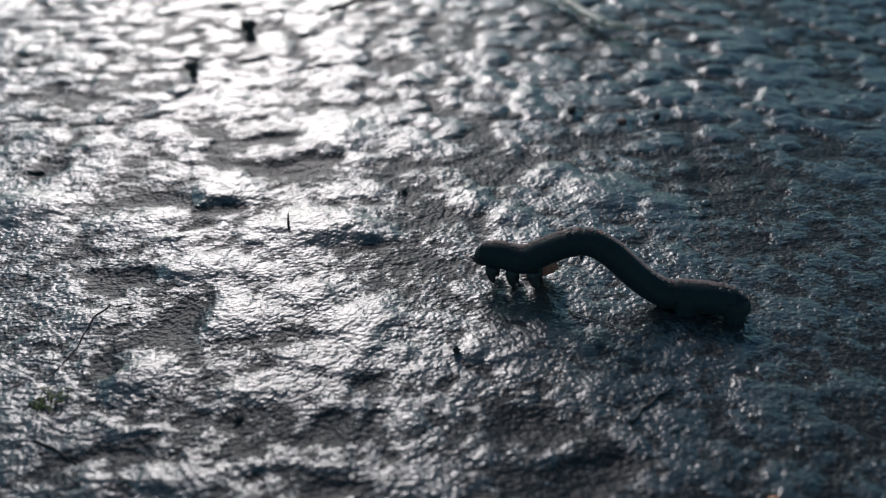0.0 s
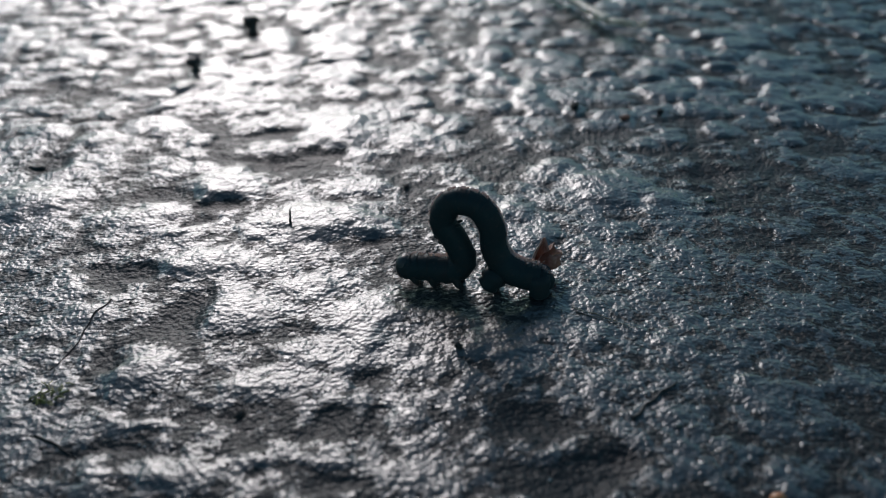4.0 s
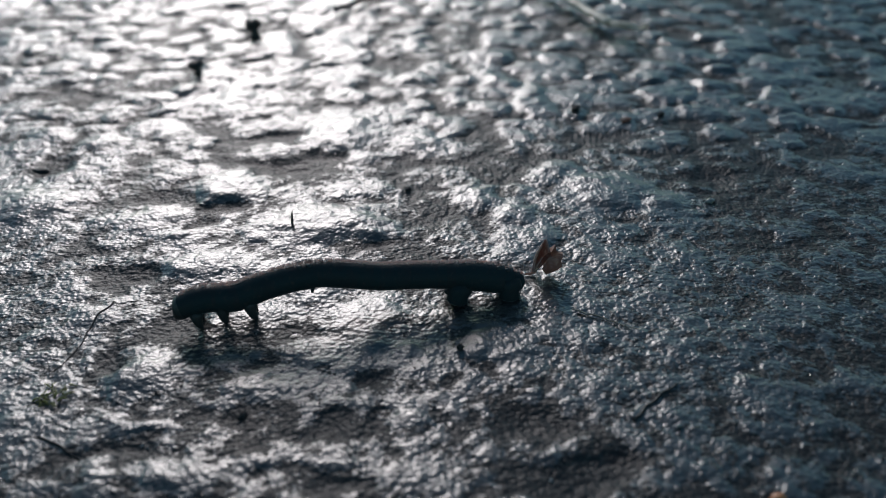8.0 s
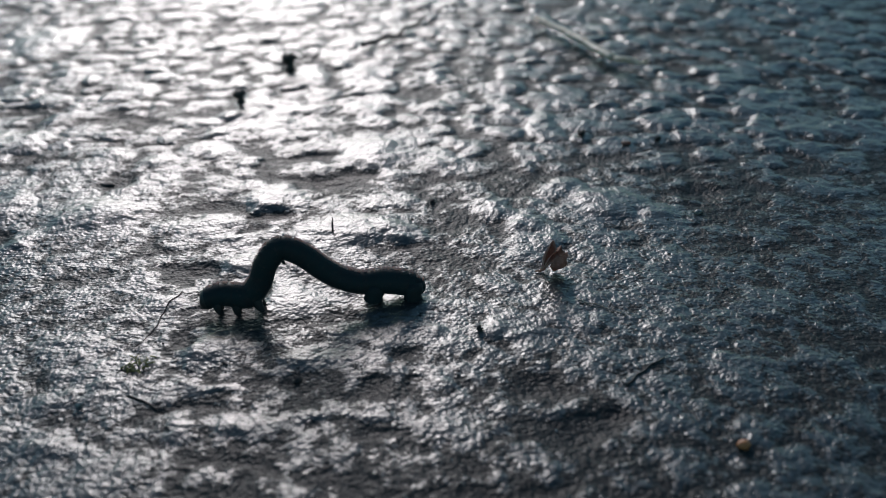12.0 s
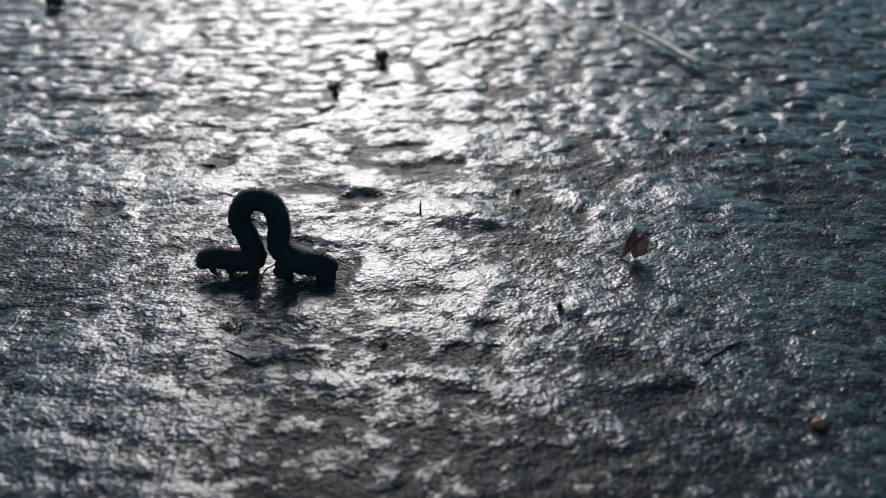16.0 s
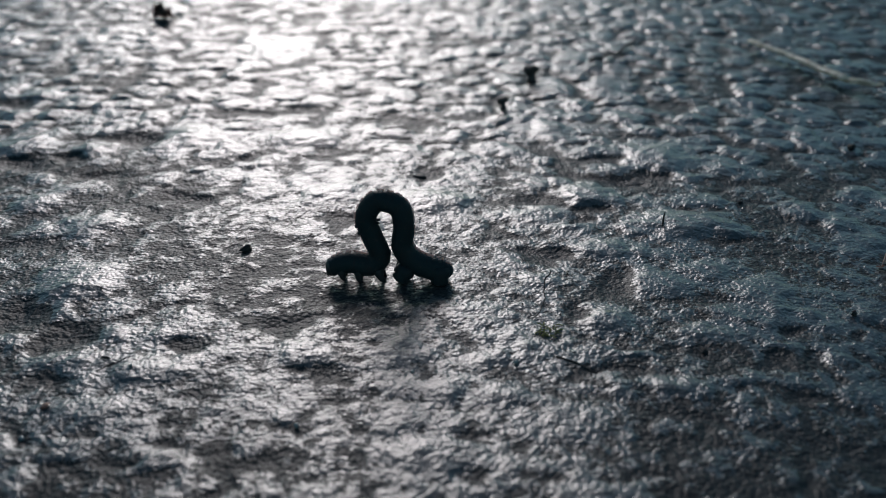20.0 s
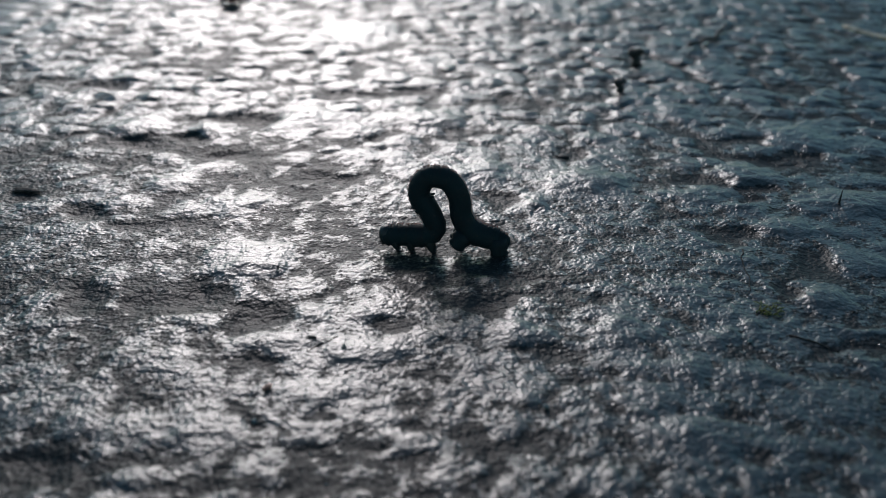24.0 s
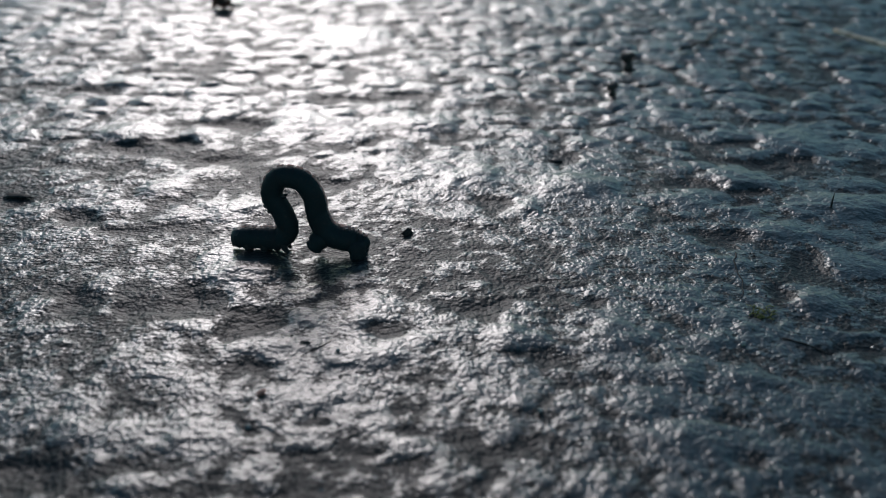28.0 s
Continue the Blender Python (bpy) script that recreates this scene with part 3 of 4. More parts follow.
def sprout(x, y, height, seed, label, hook):
    """A dark withered bud scale standing on a short stalk."""
    rng = random.Random(seed)
    thing = tagged(new("bud_scale"), label, "debris")
    thing.matrix_world = Matrix.Translation(mm(x, y, 0.05)) @ pose(0, 0, 0, 0, 0, rng.uniform(-30, 30))
    h = height / 1000
    bm = bmesh.new()
    tube(bm, [(0, 0, 0), (0.03 * h, 0, 0.25 * h), (0.0, 0, 0.55 * h), (-0.06 * h, 0, 0.75 * h)], [0.34 * h, 0.26 * h, 0.22 * h, 0.2 * h], 8, wobble=0.16, rng=rng)
    part("stalk", bm, BARK, thing)
    bm = lump(height * 0.85, rng, 0.6, (1.1, 0.8, 0.65))
    bmesh.ops.translate(bm, verts=bm.verts, vec=(-0.1 * h, 0, 0.8 * h))
    part("tip", bm, BARK, thing)
    if hook:
        bm = bmesh.new()
        tube(bm, [(-0.1 * h, 0, 0.85 * h), (0.15 * h, 0.02 * h, 1.02 * h), (0.4 * h, 0, 0.95 * h), (0.48 * h, 0, 0.75 * h)], [0.17 * h, 0.14 * h, 0.1 * h, 0.05 * h], 7, wobble=0.1, rng=rng)
        part("hook", bm, BARK, thing)
        bm = bmesh.new()
        tube(bm, [(0, 0, 0.1 * h), (0.25 * h, 0.05 * h, 0.12 * h), (0.42 * h, 0, 0.02 * h)], [0.1 * h, 0.09 * h, 0.04 * h], 7, wobble=0.15, rng=rng)
        part("flake", bm, BARK, thing)
    return thing


def straw():
    """A flattened dry stalk with a split, wider end, one end raised by the bumps below it."""
    thing = tagged(new("straw"), "pale dry flattened straw stalk with a frayed end", "straw")
    rng = random.Random(8)
    line = [(12.8, 79.6), (15.4, 73.6), (17.7, 67.8), (19.9, 60.5), (21.7, 55.2)]
    bm = bmesh.new()
    co = []
    for i in range(25):
        f = i / 24 * (len(line) - 1)
        j = min(int(f), len(line) - 2)
        q = [line[j][a_] + (line[j + 1][a_] - line[j][a_]) * (f - j) for a_ in (0, 1)]
        p = mm(*q)
        p.z = 0.0015 + 0.00006 * math.sin(i)
        co.append(p)
    tube(bm, co, [0.00066 + 0.0002 * (i / 24) for i in range(25)], 10, 0.55, wobble=0.05, rng=rng)
    part("stem", bm, STRAW, thing)
    bm = bmesh.new()
    tube(bm, [co[-2], co[-1] + Vector((0.0007, -0.0008, 0.0001)), Vector((0.0239, 0.0533, 0.0016)), Vector((0.0250, 0.0525, 0.0014))],
         [0.0006, 0.00095, 0.0008, 0.0003], 10, 0.45, wobble=0.12, rng=rng)
    part("sheath", bm, STRAW, thing, "paler split sheath end")
    for k in range(4):
        bm = bmesh.new()
        p = Vector((0.0245 + 0.0002 * k, 0.0524 + 0.0003 * k, 0.0014))
        tube(bm, [p, p + Vector((0.0006, -0.0002 + 0.0002 * k, 0.0002)), p + Vector((0.0013, -0.0004 + 0.0004 * k, 0.0001))], [0.00014, 0.0001, 0.00004], 6)
        part("fray", bm, STRAW, thing)
    return thing


straw()
fibre("twig", [(-15.0, 67.5), (-12.9, 69.6), (-9.2, 75.0), (-5.6, 84.6)], 0.34, BARK, "thin dark curved twig lying on the stone", "twig", lift=0.7, taper=0.6, sides=8)
fibre("twig", [(11.2, -21.8), (12.8, -19.9), (14.4, -18.5)], 0.12, BARK, "short dark splinter of twig on the stone", "twig", lift=0.05)
sprout(-24.5, 58.0, 2.3, 21, "dark withered bud scale with a hooked tip", True)
sprout(-28.6, 42.6, 1.6, 22, "small dark withered bud scale on a stalk", False)
cam.data.dof.focus_object = leaf_scrap(6.7, -4.9, 2.9, 6, -6, 31, "curled dry pinkish brown leaf scrap with pale ribs", 38, 84)
leaf_scrap(-99.4, 102.5, 5.0, 10, 20, 32, "dark curled reddish leaf scrap lying on stone", 5, 75, DARKLEAF)

# upright thorn
thorn = tagged(new("thorn"), "thin dark thorn standing upright on the stone", "thorn")
thorn.location = mm(-12.1, 3.1, 0.05)
tb = bmesh.new()
tube(tb, [(0, 0, 0), (0.00002, 0, 0.0005), (0.00005, 0, 0.001), (0.00012, 0, 0.0015)], [0.00011, 0.0001, 0.00008, 0.00003], 8)
part("spine", tb, BARK, thorn)
tb = lump(0.45, random.Random(4), 0.3, (1, 1, 0.5))
part("base", tb, BARK, thorn)

crumb("stone_chip", -2.95, 10.3, 0.6, SOIL, "dark angular stone chip", "stone", 41, (1.0, 0.7, 0.55), 0.6)
crumb("soil_crumb", 13.95, 27.9, 1.0, SOIL, "dark ragged crumb of soil", "crumb", 42, (1.2, 0.9, 0.6), 0.8)
crumb("soil_crumb", 22.35, 26.0, 0.8, SOIL, "dark ragged crumb of soil", "crumb", 43, (1.1, 0.8, 0.6), 0.7)
crumb("pebble", 22.57, 6.4, 0.7, QUARTZ, "small pale pebble with a bright top", "pebble", 44, (1.3, 0.9, 0.6), 0.3)
crumb("bark_crumb", -37.8, 16.9, 1.1, BARK, "small flat dark crumb of bark", "crumb", 45, (1.4, 0.8, 0.32), 0.9)
crumb("pebble", 18.6, 24.8, 0.9, DRYLEAF, "flat reddish brown pebble", "pebble", 46, (1.3, 0.8, 0.45), 0.3)
crumb("soil_crumb", 1.2, -14.4, 0.55, SOIL, "small dark crumb of soil", "crumb", 47, (0.9, 0.8, 0.9), 0.6)
crumb("stone_chip", -52.6, -4.2, 1.1, SOIL, "dark angular stone chip with reddish side", "stone", 48, (1.2, 0.6, 0.75), 1.0)
crumb("seed", 17.5, -28.6, 0.8, SEED, "small rounded orange seed", "seed", 49, (1.1, 0.9, 0.8), 0.2)
crumb("soil_crumb", -58.4, -24.4, 0.45, BARK, "small dark crumb of soil", "crumb", 50, (1.3, 0.6, 0.5), 0.7)
crumb("soil_crumb", -12.0, -20.4, 0.7, SOIL, "small dark crumb of soil", "crumb", 51, (1.2, 0.7, 0.5), 0.6)
crumb("bark_crumb", -60.3, -31.0, 0.6, DRYLEAF, "small reddish brown crumb of bark", "crumb", 52, (1.2, 0.7, 0.5), 0.5)
crumb("soil_crumb", -92.9, 3.7, 1.5, SOIL, "dark flat crumb of soil", "crumb", 53, (1.8, 0.8, 0.22), 0.9)
for i, (x, y, s) in enumerate(((13.7, -22.5, 0.34), (21.5, -8.3, 0.3), (-41.8, -32.2, 0.42), (-60.4, -34.5, 0.4), (-55.9, -25.8, 0.36), (-26.7, -23.2, 0.45), (-34.5, -24.9, 0.3))):
    crumb("grit_grain", x, y, s, QUARTZ, "glassy pale grain of grit", "grain", 60 + i, (1.1, 0.9, 0.8), 0.3, "loose pale grains")

# hairline root fibres in the surface, and a stray hair
fibre("root_fibre", [(-23.6, -7.4), (-24.1, -9.2), (-24.3, -10.3), (-24.2, -11.8), (-24.4, -13.6), (-25.0, -15.7)], 0.07, SOIL, "dark thread-like root pressed in the stone", "root", lift=0.01)
fibre("root_fibre", [(-23.6, -22.2), (-22.3, -22.8), (-20.5, -24.1)], 0.11, SOIL, "dark thread-like root pressed in the stone", "root", lift=0.01)
fibre("root_fibre", [(-56.6, -24.2), (-57.3, -24.7), (-58.6, -26.2)], 0.05, SOIL, "dark thread-like root pressed in the stone", "root", lift=0.01)
fibre("hair_strand", [(9.1, -9.9), (11.1, -11.0), (13.2, -12.5)], 0.028, STRAW, "fine pale hair strand lying on the stone", "hair", lift=0.03)
fibre("hair_strand", [(9.3, -10.5), (11.3, -11.5), (12.8, -12.6)], 0.04, BARK, "fine dark hair strand lying on the stone", "hair", lift=0.05)


def moss_tuft(x, y, spread, n, seed):
    rng = random.Random(seed)
    thing = tagged(new("moss_tuft"), "tiny dry yellow-green moss tuft", "moss")
    thing.location = mm(x, y)
    for k in range(n):
        bm = bmesh.new()
        px, py = rng.gauss(0, spread * 0.4), rng.gauss(0, spread * 0.4)
        a_ = rng.uniform(0, 6.28)
        pts = [(px, py, 0.05)]
        for q in range(4):
            a_ += rng.uniform(-1, 1)
            pts.append((pts[-1][0] + 0.16 * math.cos(a_), pts[-1][1] + 0.16 * math.sin(a_), 0.08 + 0.1 * rng.random()))
        tube(bm, [Vector(p) / 1000 for p in pts], [0.00005, 0.00006, 0.00005, 0.00004, 0.00002], 5)
        part("strand", bm, MOSS, thing)
    return thing


moss_tuft(-24.1, -18.3, 1.6, 26, 71)


def scatter_grit(name, count, low, high, mat, seed, label):
    """Loose sand in the hollows and on the flats, far too many to count."""
    rs = np.random.RandomState(seed)
    x = rs.uniform(-0.105, 0.05, count)
    y = -0.045 + 0.14 * rs.uniform(0, 1, count) ** 1.5
    z = relief(x, y)
    r = low + (high - low) * rs.uniform(0, 1, count) ** 3
    unit = np.array([(1, 0, 0), (0.3, 0.95, 0), (-0.8, 0.6, 0.1), (-0.8, -0.6, 0), (0.3, -0.95, 0.1), (0.1, 0, 0.9), (-0.1, 0.1, -0.8)])
    tris = np.array([(0, 1, 5), (1, 2, 5), (2, 3, 5), (3, 4, 5), (4, 0, 5), (1, 0, 6), (2, 1, 6), (3, 2, 6), (4, 3, 6), (0, 4, 6)])
    a_ = rs.uniform(0, 6.28, count)
    c, s = np.cos(a_), np.sin(a_)
    jit = unit[None] * (1 + rs.uniform(-0.3, 0.3, (count, 7, 3)))
    co = np.empty_like(jit)
    co[..., 0] = jit[..., 0] * c[:, None] - jit[..., 1] * s[:, None]
    co[..., 1] = jit[..., 0] * s[:, None] + jit[..., 1] * c[:, None]
    co[..., 2] = jit[..., 2] * 0.7
    co = co * r[:, None, None] + np.stack([x, y, z + r * 0.3], -1)[:, None]
    faces = (tris[None] + 7 * np.arange(count)[:, None, None]).reshape(-1, 3)
    me = bpy.data.meshes.new(name)
    me.from_pydata(co.reshape(-1, 3).tolist(), [], faces.tolist())
    me.materials.append(mat)
    return tagged(new(name, me), label, "grit", kind="stuff")


scatter_grit("dark_grit", 2200, 0.00004, 0.00014, SOIL, 81, "scattered dark grains of soil and sand")
scatter_grit("pale_sand", 1500, 0.00004, 0.00014, QUARTZ, 82, "scattered glassy pale sand grains")

# ---- movement ----
STANCES = []


def stance(t, x, y, turn, *spine):
    """At t seconds the feet's midpoint lies at x, y (mm); spine: points from head to tail, along and above it (mm)."""
    STANCES.append((t, x, y, turn, spine))


def along(spine, fractions):
    """Places and directions at even shares of a smooth curve through the spine's points."""
    p = [Vector(q) for q in spine]
    p = [2 * p[0] - p[1]] + p + [2 * p[-1] - p[-2]]
    fine = []
    for i in range(1, len(p) - 2):
        for k in range(10):
            u = k / 10
            fine.append(0.5 * (2 * p[i] + (p[i + 1] - p[i - 1]) * u + (2 * p[i - 1] - 5 * p[i] + 4 * p[i + 1] - p[i + 2]) * u * u
                               + (3 * p[i] - p[i - 1] - 3 * p[i + 1] + p[i + 2]) * u ** 3))
    fine.append(p[-2])
    run = [0.0]
    for a_, b_ in zip(fine, fine[1:]):
        run.append(run[-1] + (b_ - a_).length)
    fx, fz = [q.x for q in fine], [q.y for q in fine]

    def at(s):
        return Vector((np.interp(s, run, fx), np.interp(s, run, fz)))
    out = []
    for f in fractions:
        s = f * run[-1]
        out.append((at(s), (at(min(s + 0.5, run[-1])) - at(max(s - 0.5, 0))).normalized()))
    return out


def motions():
    stance(0, 12.58, -8.13, -19.5, (-10.12, 2.04), (-8.40, 2.08), (-6.72, 1.99), (-5.23, 2.85), (-3.73, 3.69), (-2.09, 4.13), (-0.52, 3.49), (0.81, 2.40), (2.21, 1.41), (3.79, 0.79), (5.49, 0.96), (7.19, 1.00), (8.89, 0.94))
    stance(0.5, 11.89, -8.60, -17.9, (-10.92, 1.06), (-9.23, 1.65), (-7.43, 1.58), (-5.84, 2.37), (-4.32, 3.33), (-2.67, 4.04), (-0.90, 3.96), (0.64, 3.04), (2.17, 2.08), (3.76, 1.25), (5.54, 1.33), (7.33, 1.32), (9.11, 1.25))
    stance(1, 10.55, -8.23, -16.5, (-11.80, 0.68), (-9.93, 1.08), (-8.05, 1.44), (-6.20, 1.96), (-4.38, 2.54), (-2.52, 2.98), (-0.62, 2.85), (1.23, 2.35), (3.05, 1.76), (4.88, 1.20), (6.78, 1.17), (8.67, 1.11), (10.56, 0.96))
    stance(1.5, 9.61, -8.25, -15.2, (-12.04, 0.66), (-10.09, 1.15), (-8.10, 1.47), (-6.17, 2.04), (-4.24, 2.61), (-2.25, 2.86), (-0.29, 2.45), (1.61, 1.78), (3.56, 1.28), (5.55, 0.98), (7.55, 1.11), (9.52, 1.06), (11.49, 0.88))
    stance(2, 9.42, -8.38, -14.1, (-12.61, 0.53), (-10.78, 1.43), (-8.72, 1.69), (-6.69, 2.08), (-4.66, 2.49), (-2.60, 2.64), (-0.55, 2.34), (1.47, 1.86), (3.49, 1.43), (5.55, 1.16), (7.60, 1.28), (9.63, 1.19), (11.65, 0.96))
    stance(2.5, 9.03, -8.69, -13.2, (-12.68, 0.75), (-10.72, 1.44), (-8.67, 1.82), (-6.63, 2.21), (-4.58, 2.57), (-2.51, 2.67), (-0.46, 2.35), (1.59, 1.98), (3.63, 1.56), (5.68, 1.24), (7.75, 1.36), (9.80, 1.29), (11.85, 1.09))
    stance(3, 7.70, -7.96, -12.6, (-11.34, 0.85), (-9.46, 1.18), (-7.56, 1.38), (-5.91, 2.30), (-4.25, 3.26), (-2.45, 3.86), (-0.63, 3.34), (1.05, 2.43), (2.78, 1.62), (4.64, 1.21), (6.53, 1.20), (8.37, 1.00), (10.18, 0.63))
    stance(3.2, 6.84, -7.61, -12.4, (-10.53, 0.62), (-8.71, 1.10), (-6.82, 1.14), (-5.49, 2.40), (-4.36, 3.91), (-2.86, 4.98), (-1.02, 4.76), (0.40, 3.52), (1.89, 2.36), (3.60, 1.56), (5.45, 1.29), (7.29, 1.07), (9.13, 0.76))
    stance(3.3, 5.97, -7.32, -12.3, (-9.73, 0.55), (-7.96, 1.03), (-6.13, 1.04), (-4.97, 2.38), (-4.07, 3.98), (-2.77, 5.24), (-1.01, 5.44), (0.39, 4.28), (1.66, 2.95), (3.06, 1.76), (4.85, 1.45), (6.66, 1.21), (8.45, 0.93))
    stance(3.5, 3.47, -6.84, -12.2, (-7.35, 0.59), (-5.63, 0.98), (-3.86, 0.83), (-2.77, 2.16), (-2.98, 3.91), (-3.04, 5.66), (-1.76, 6.84), (-0.15, 6.31), (0.71, 4.77), (1.26, 3.08), (2.48, 1.98), (4.06, 1.39), (5.74, 0.95))
    stance(3.8, 2.99, -6.74, -12.2, (-5.96, 0.51), (-4.35, 1.21), (-2.59, 1.06), (-1.32, 1.96), (-1.83, 3.65), (-2.70, 5.18), (-1.93, 6.63), (-0.26, 6.43), (0.66, 4.95), (0.91, 3.20), (1.82, 1.82), (3.35, 1.3), (4.98, 1.2))
    stance(4.3, 2.99, -6.74, -12.2, (-5.96, 0.51), (-4.35, 1.21), (-2.59, 1.06), (-1.32, 1.96), (-1.83, 3.65), (-2.70, 5.18), (-1.93, 6.63), (-0.26, 6.43), (0.66, 4.95), (0.91, 3.20), (1.82, 1.82), (3.35, 1.3), (4.98, 1.2))
    stance(4.8, 1.08, -7.45, 1.9, (-6.25, 1.13), (-4.55, 1.55), (-2.78, 1.47), (-1.92, 2.87), (-2.40, 4.60), (-2.79, 6.31), (-1.28, 7.09), (0.09, 6.09), (0.37, 4.34), (0.57, 2.57), (1.77, 1.53), (3.37, 1.09), (5.06, 0.75))
    stance(5.5, -0.15, -7.48, 1.9, (-7.72, 2.26), (-5.92, 2.31), (-4.19, 1.75), (-3.28, 3.08), (-2.99, 4.88), (-2.47, 6.61), (-1.07, 7.51), (0.18, 6.27), (0.62, 4.51), (1.18, 2.79), (2.57, 1.80), (4.24, 1.32), (5.99, 1.00))
    stance(6, -1.06, -7.39, 3.1, (-9.14, 2.4), (-7.24, 2.2), (-5.38, 1.85), (-3.88, 2.45), (-3.36, 4.15), (-2.67, 5.85), (-1.11, 6.65), (0.20, 5.45), (0.99, 3.8), (1.79, 2.2), (3.48, 1.56), (5.30, 1.16), (7.16, 0.85))
    stance(6.5, -2.90, -7.87, 4.5, (-9.91, 1.60), (-8.01, 1.92), (-6.11, 1.57), (-4.48, 2.01), (-3.66, 3.77), (-2.52, 5.30), (-0.72, 5.91), (0.86, 4.85), (2.01, 3.29), (3.28, 1.82), (5.10, 1.34), (7.01, 1.15), (8.93, 1.04))
    stance(7, -4.80, -8.64, 5.8, (-10.95, 1.07), (-9.09, 1.57), (-7.16, 1.60), (-5.42, 2.45), (-3.87, 3.62), (-2.17, 4.51), (-0.25, 4.26), (1.64, 3.80), (3.39, 2.95), (5.15, 2.14), (7.03, 1.68), (8.92, 1.29), (10.81, 0.86))
    stance(8, -5.74, -8.88, 8.1, (-12.48, 1.40), (-10.54, 1.92), (-8.49, 1.84), (-6.50, 2.41), (-4.49, 2.86), (-2.44, 3.02), (-0.40, 2.69), (1.63, 2.32), (3.69, 2.18), (5.74, 1.98), (7.77, 1.73), (9.73, 1.29), (11.64, 0.69))
    stance(9, -6.12, -8.85, 10.5, (-11.90, 1.19), (-10.12, 2.08), (-8.12, 2.27), (-6.16, 2.74), (-4.21, 3.24), (-2.22, 3.38), (-0.23, 3.05), (1.71, 2.53), (3.69, 2.16), (5.69, 1.93), (7.65, 1.73), (9.48, 1.23), (11.21, 0.50))
    stance(9.5, -6.92, -9.16, 11.4, (-11.38, 0.88), (-9.58, 1.71), (-7.64, 2.15), (-5.95, 3.19), (-4.30, 4.29), (-2.40, 4.36), (-0.61, 3.49), (1.21, 2.69), (3.10, 2.08), (5.06, 1.81), (6.98, 1.59), (8.71, 0.90), (10.31, -0.03))
    stance(10, -8.37, -9.21, 12.2, (-10.04, 1.35), (-8.33, 2.07), (-6.48, 2.12), (-5.02, 3.17), (-4.05, 4.74), (-2.42, 5.48), (-0.83, 4.57), (0.62, 3.41), (2.27, 2.57), (4.05, 2.03), (5.84, 1.70), (7.47, 1.08), (8.99, 0.25))
    stance(10.5, -9.61, -9.06, 12.6, (-9.16, 1.35), (-7.37, 1.72), (-5.54, 1.47), (-4.33, 2.61), (-3.72, 4.35), (-2.51, 5.62), (-0.88, 4.98), (0.31, 3.59), (1.65, 2.34), (3.34, 1.63), (5.10, 1.40), (6.66, 0.87), (8.09, 0.08))
    stance(11, -10.21, -8.91, 11.6, (-8.75, 0.85), (-7.00, 1.40), (-5.18, 1.40), (-4.16, 2.74), (-3.70, 4.52), (-2.68, 5.95), (-1.02, 5.46), (0.10, 4.02), (1.40, 2.73), (3.06, 2.03), (4.77, 1.74), (6.17, 0.99), (7.38, -0.04))
    stance(11.5, -10.96, -9.02, 8.9, (-8.65, 0.87), (-6.85, 1.33), (-4.99, 1.17), (-4.03, 2.63), (-3.67, 4.46), (-2.60, 5.91), (-1.03, 5.20), (0.11, 3.71), (1.38, 2.35), (3.05, 1.58), (4.86, 1.47), (6.54, 1.06), (8.14, 0.41))
    stance(12, -11.96, -9.68, 6.5, (-8.96, 1.16), (-7.19, 1.48), (-5.42, 1.19), (-4.30, 2.31), (-3.61, 3.96), (-2.40, 5.24), (-0.82, 4.57), (0.51, 3.35), (1.94, 2.28), (3.64, 1.67), (5.39, 1.67), (7.08, 1.39), (8.74, 0.92))
    stance(12.5, -13.76, -9.00, 5.3, (-10.34, 1.47), (-8.42, 1.57), (-6.53, 1.20), (-4.99, 2.27), (-3.38, 3.31), (-1.50, 3.68), (0.29, 2.97), (1.98, 2.03), (3.79, 1.35), (5.69, 1.07), (7.55, 1.15), (9.24, 0.68), (10.80, -0.11))
    stance(13, -14.36, -9.22, 4.9, (-12.75, 0.89), (-10.83, 1.58), (-8.74, 1.46), (-6.66, 1.67), (-4.61, 2.09), (-2.56, 2.39), (-0.52, 1.93), (1.55, 1.62), (3.63, 1.35), (5.71, 1.21), (7.74, 1.46), (9.70, 1.29), (11.61, 0.83))
    stance(13.5, -14.96, -8.98, 4.7, (-12.91, 0.89), (-10.85, 1.44), (-8.72, 1.41), (-6.62, 1.83), (-4.50, 2.12), (-2.37, 2.01), (-0.27, 1.60), (1.86, 1.39), (3.99, 1.26), (6.13, 1.29), (8.23, 1.39), (10.26, 1.13), (12.25, 0.63))
    stance(14.1, -14.96, -8.98, 4.7, (-12.91, 0.89), (-10.85, 1.44), (-8.72, 1.41), (-6.62, 1.83), (-4.50, 2.12), (-2.37, 2.01), (-0.27, 1.60), (1.86, 1.39), (3.99, 1.26), (6.13, 1.29), (8.23, 1.39), (10.26, 1.13), (12.25, 0.63))
    stance(14.5, -16.59, -9.12, 4.7, (-11.17, 0.68), (-9.30, 1.11), (-7.37, 1.11), (-5.74, 2.03), (-4.39, 3.40), (-2.64, 4.13), (-0.83, 3.54), (0.82, 2.54), (2.57, 1.74), (4.44, 1.26), (6.35, 1.18), (8.20, 0.98), (10.03, 0.61))
    stance(14.9, -19.19, -9.34, 4.7, (-9.14, 1.01), (-7.40, 1.46), (-5.60, 1.33), (-4.09, 1.93), (-3.91, 3.72), (-3.21, 5.30), (-1.48, 5.20), (-0.09, 4.06), (1.17, 2.77), (2.67, 1.76), (4.42, 1.40), (6.18, 1.06), (7.94, 0.69))
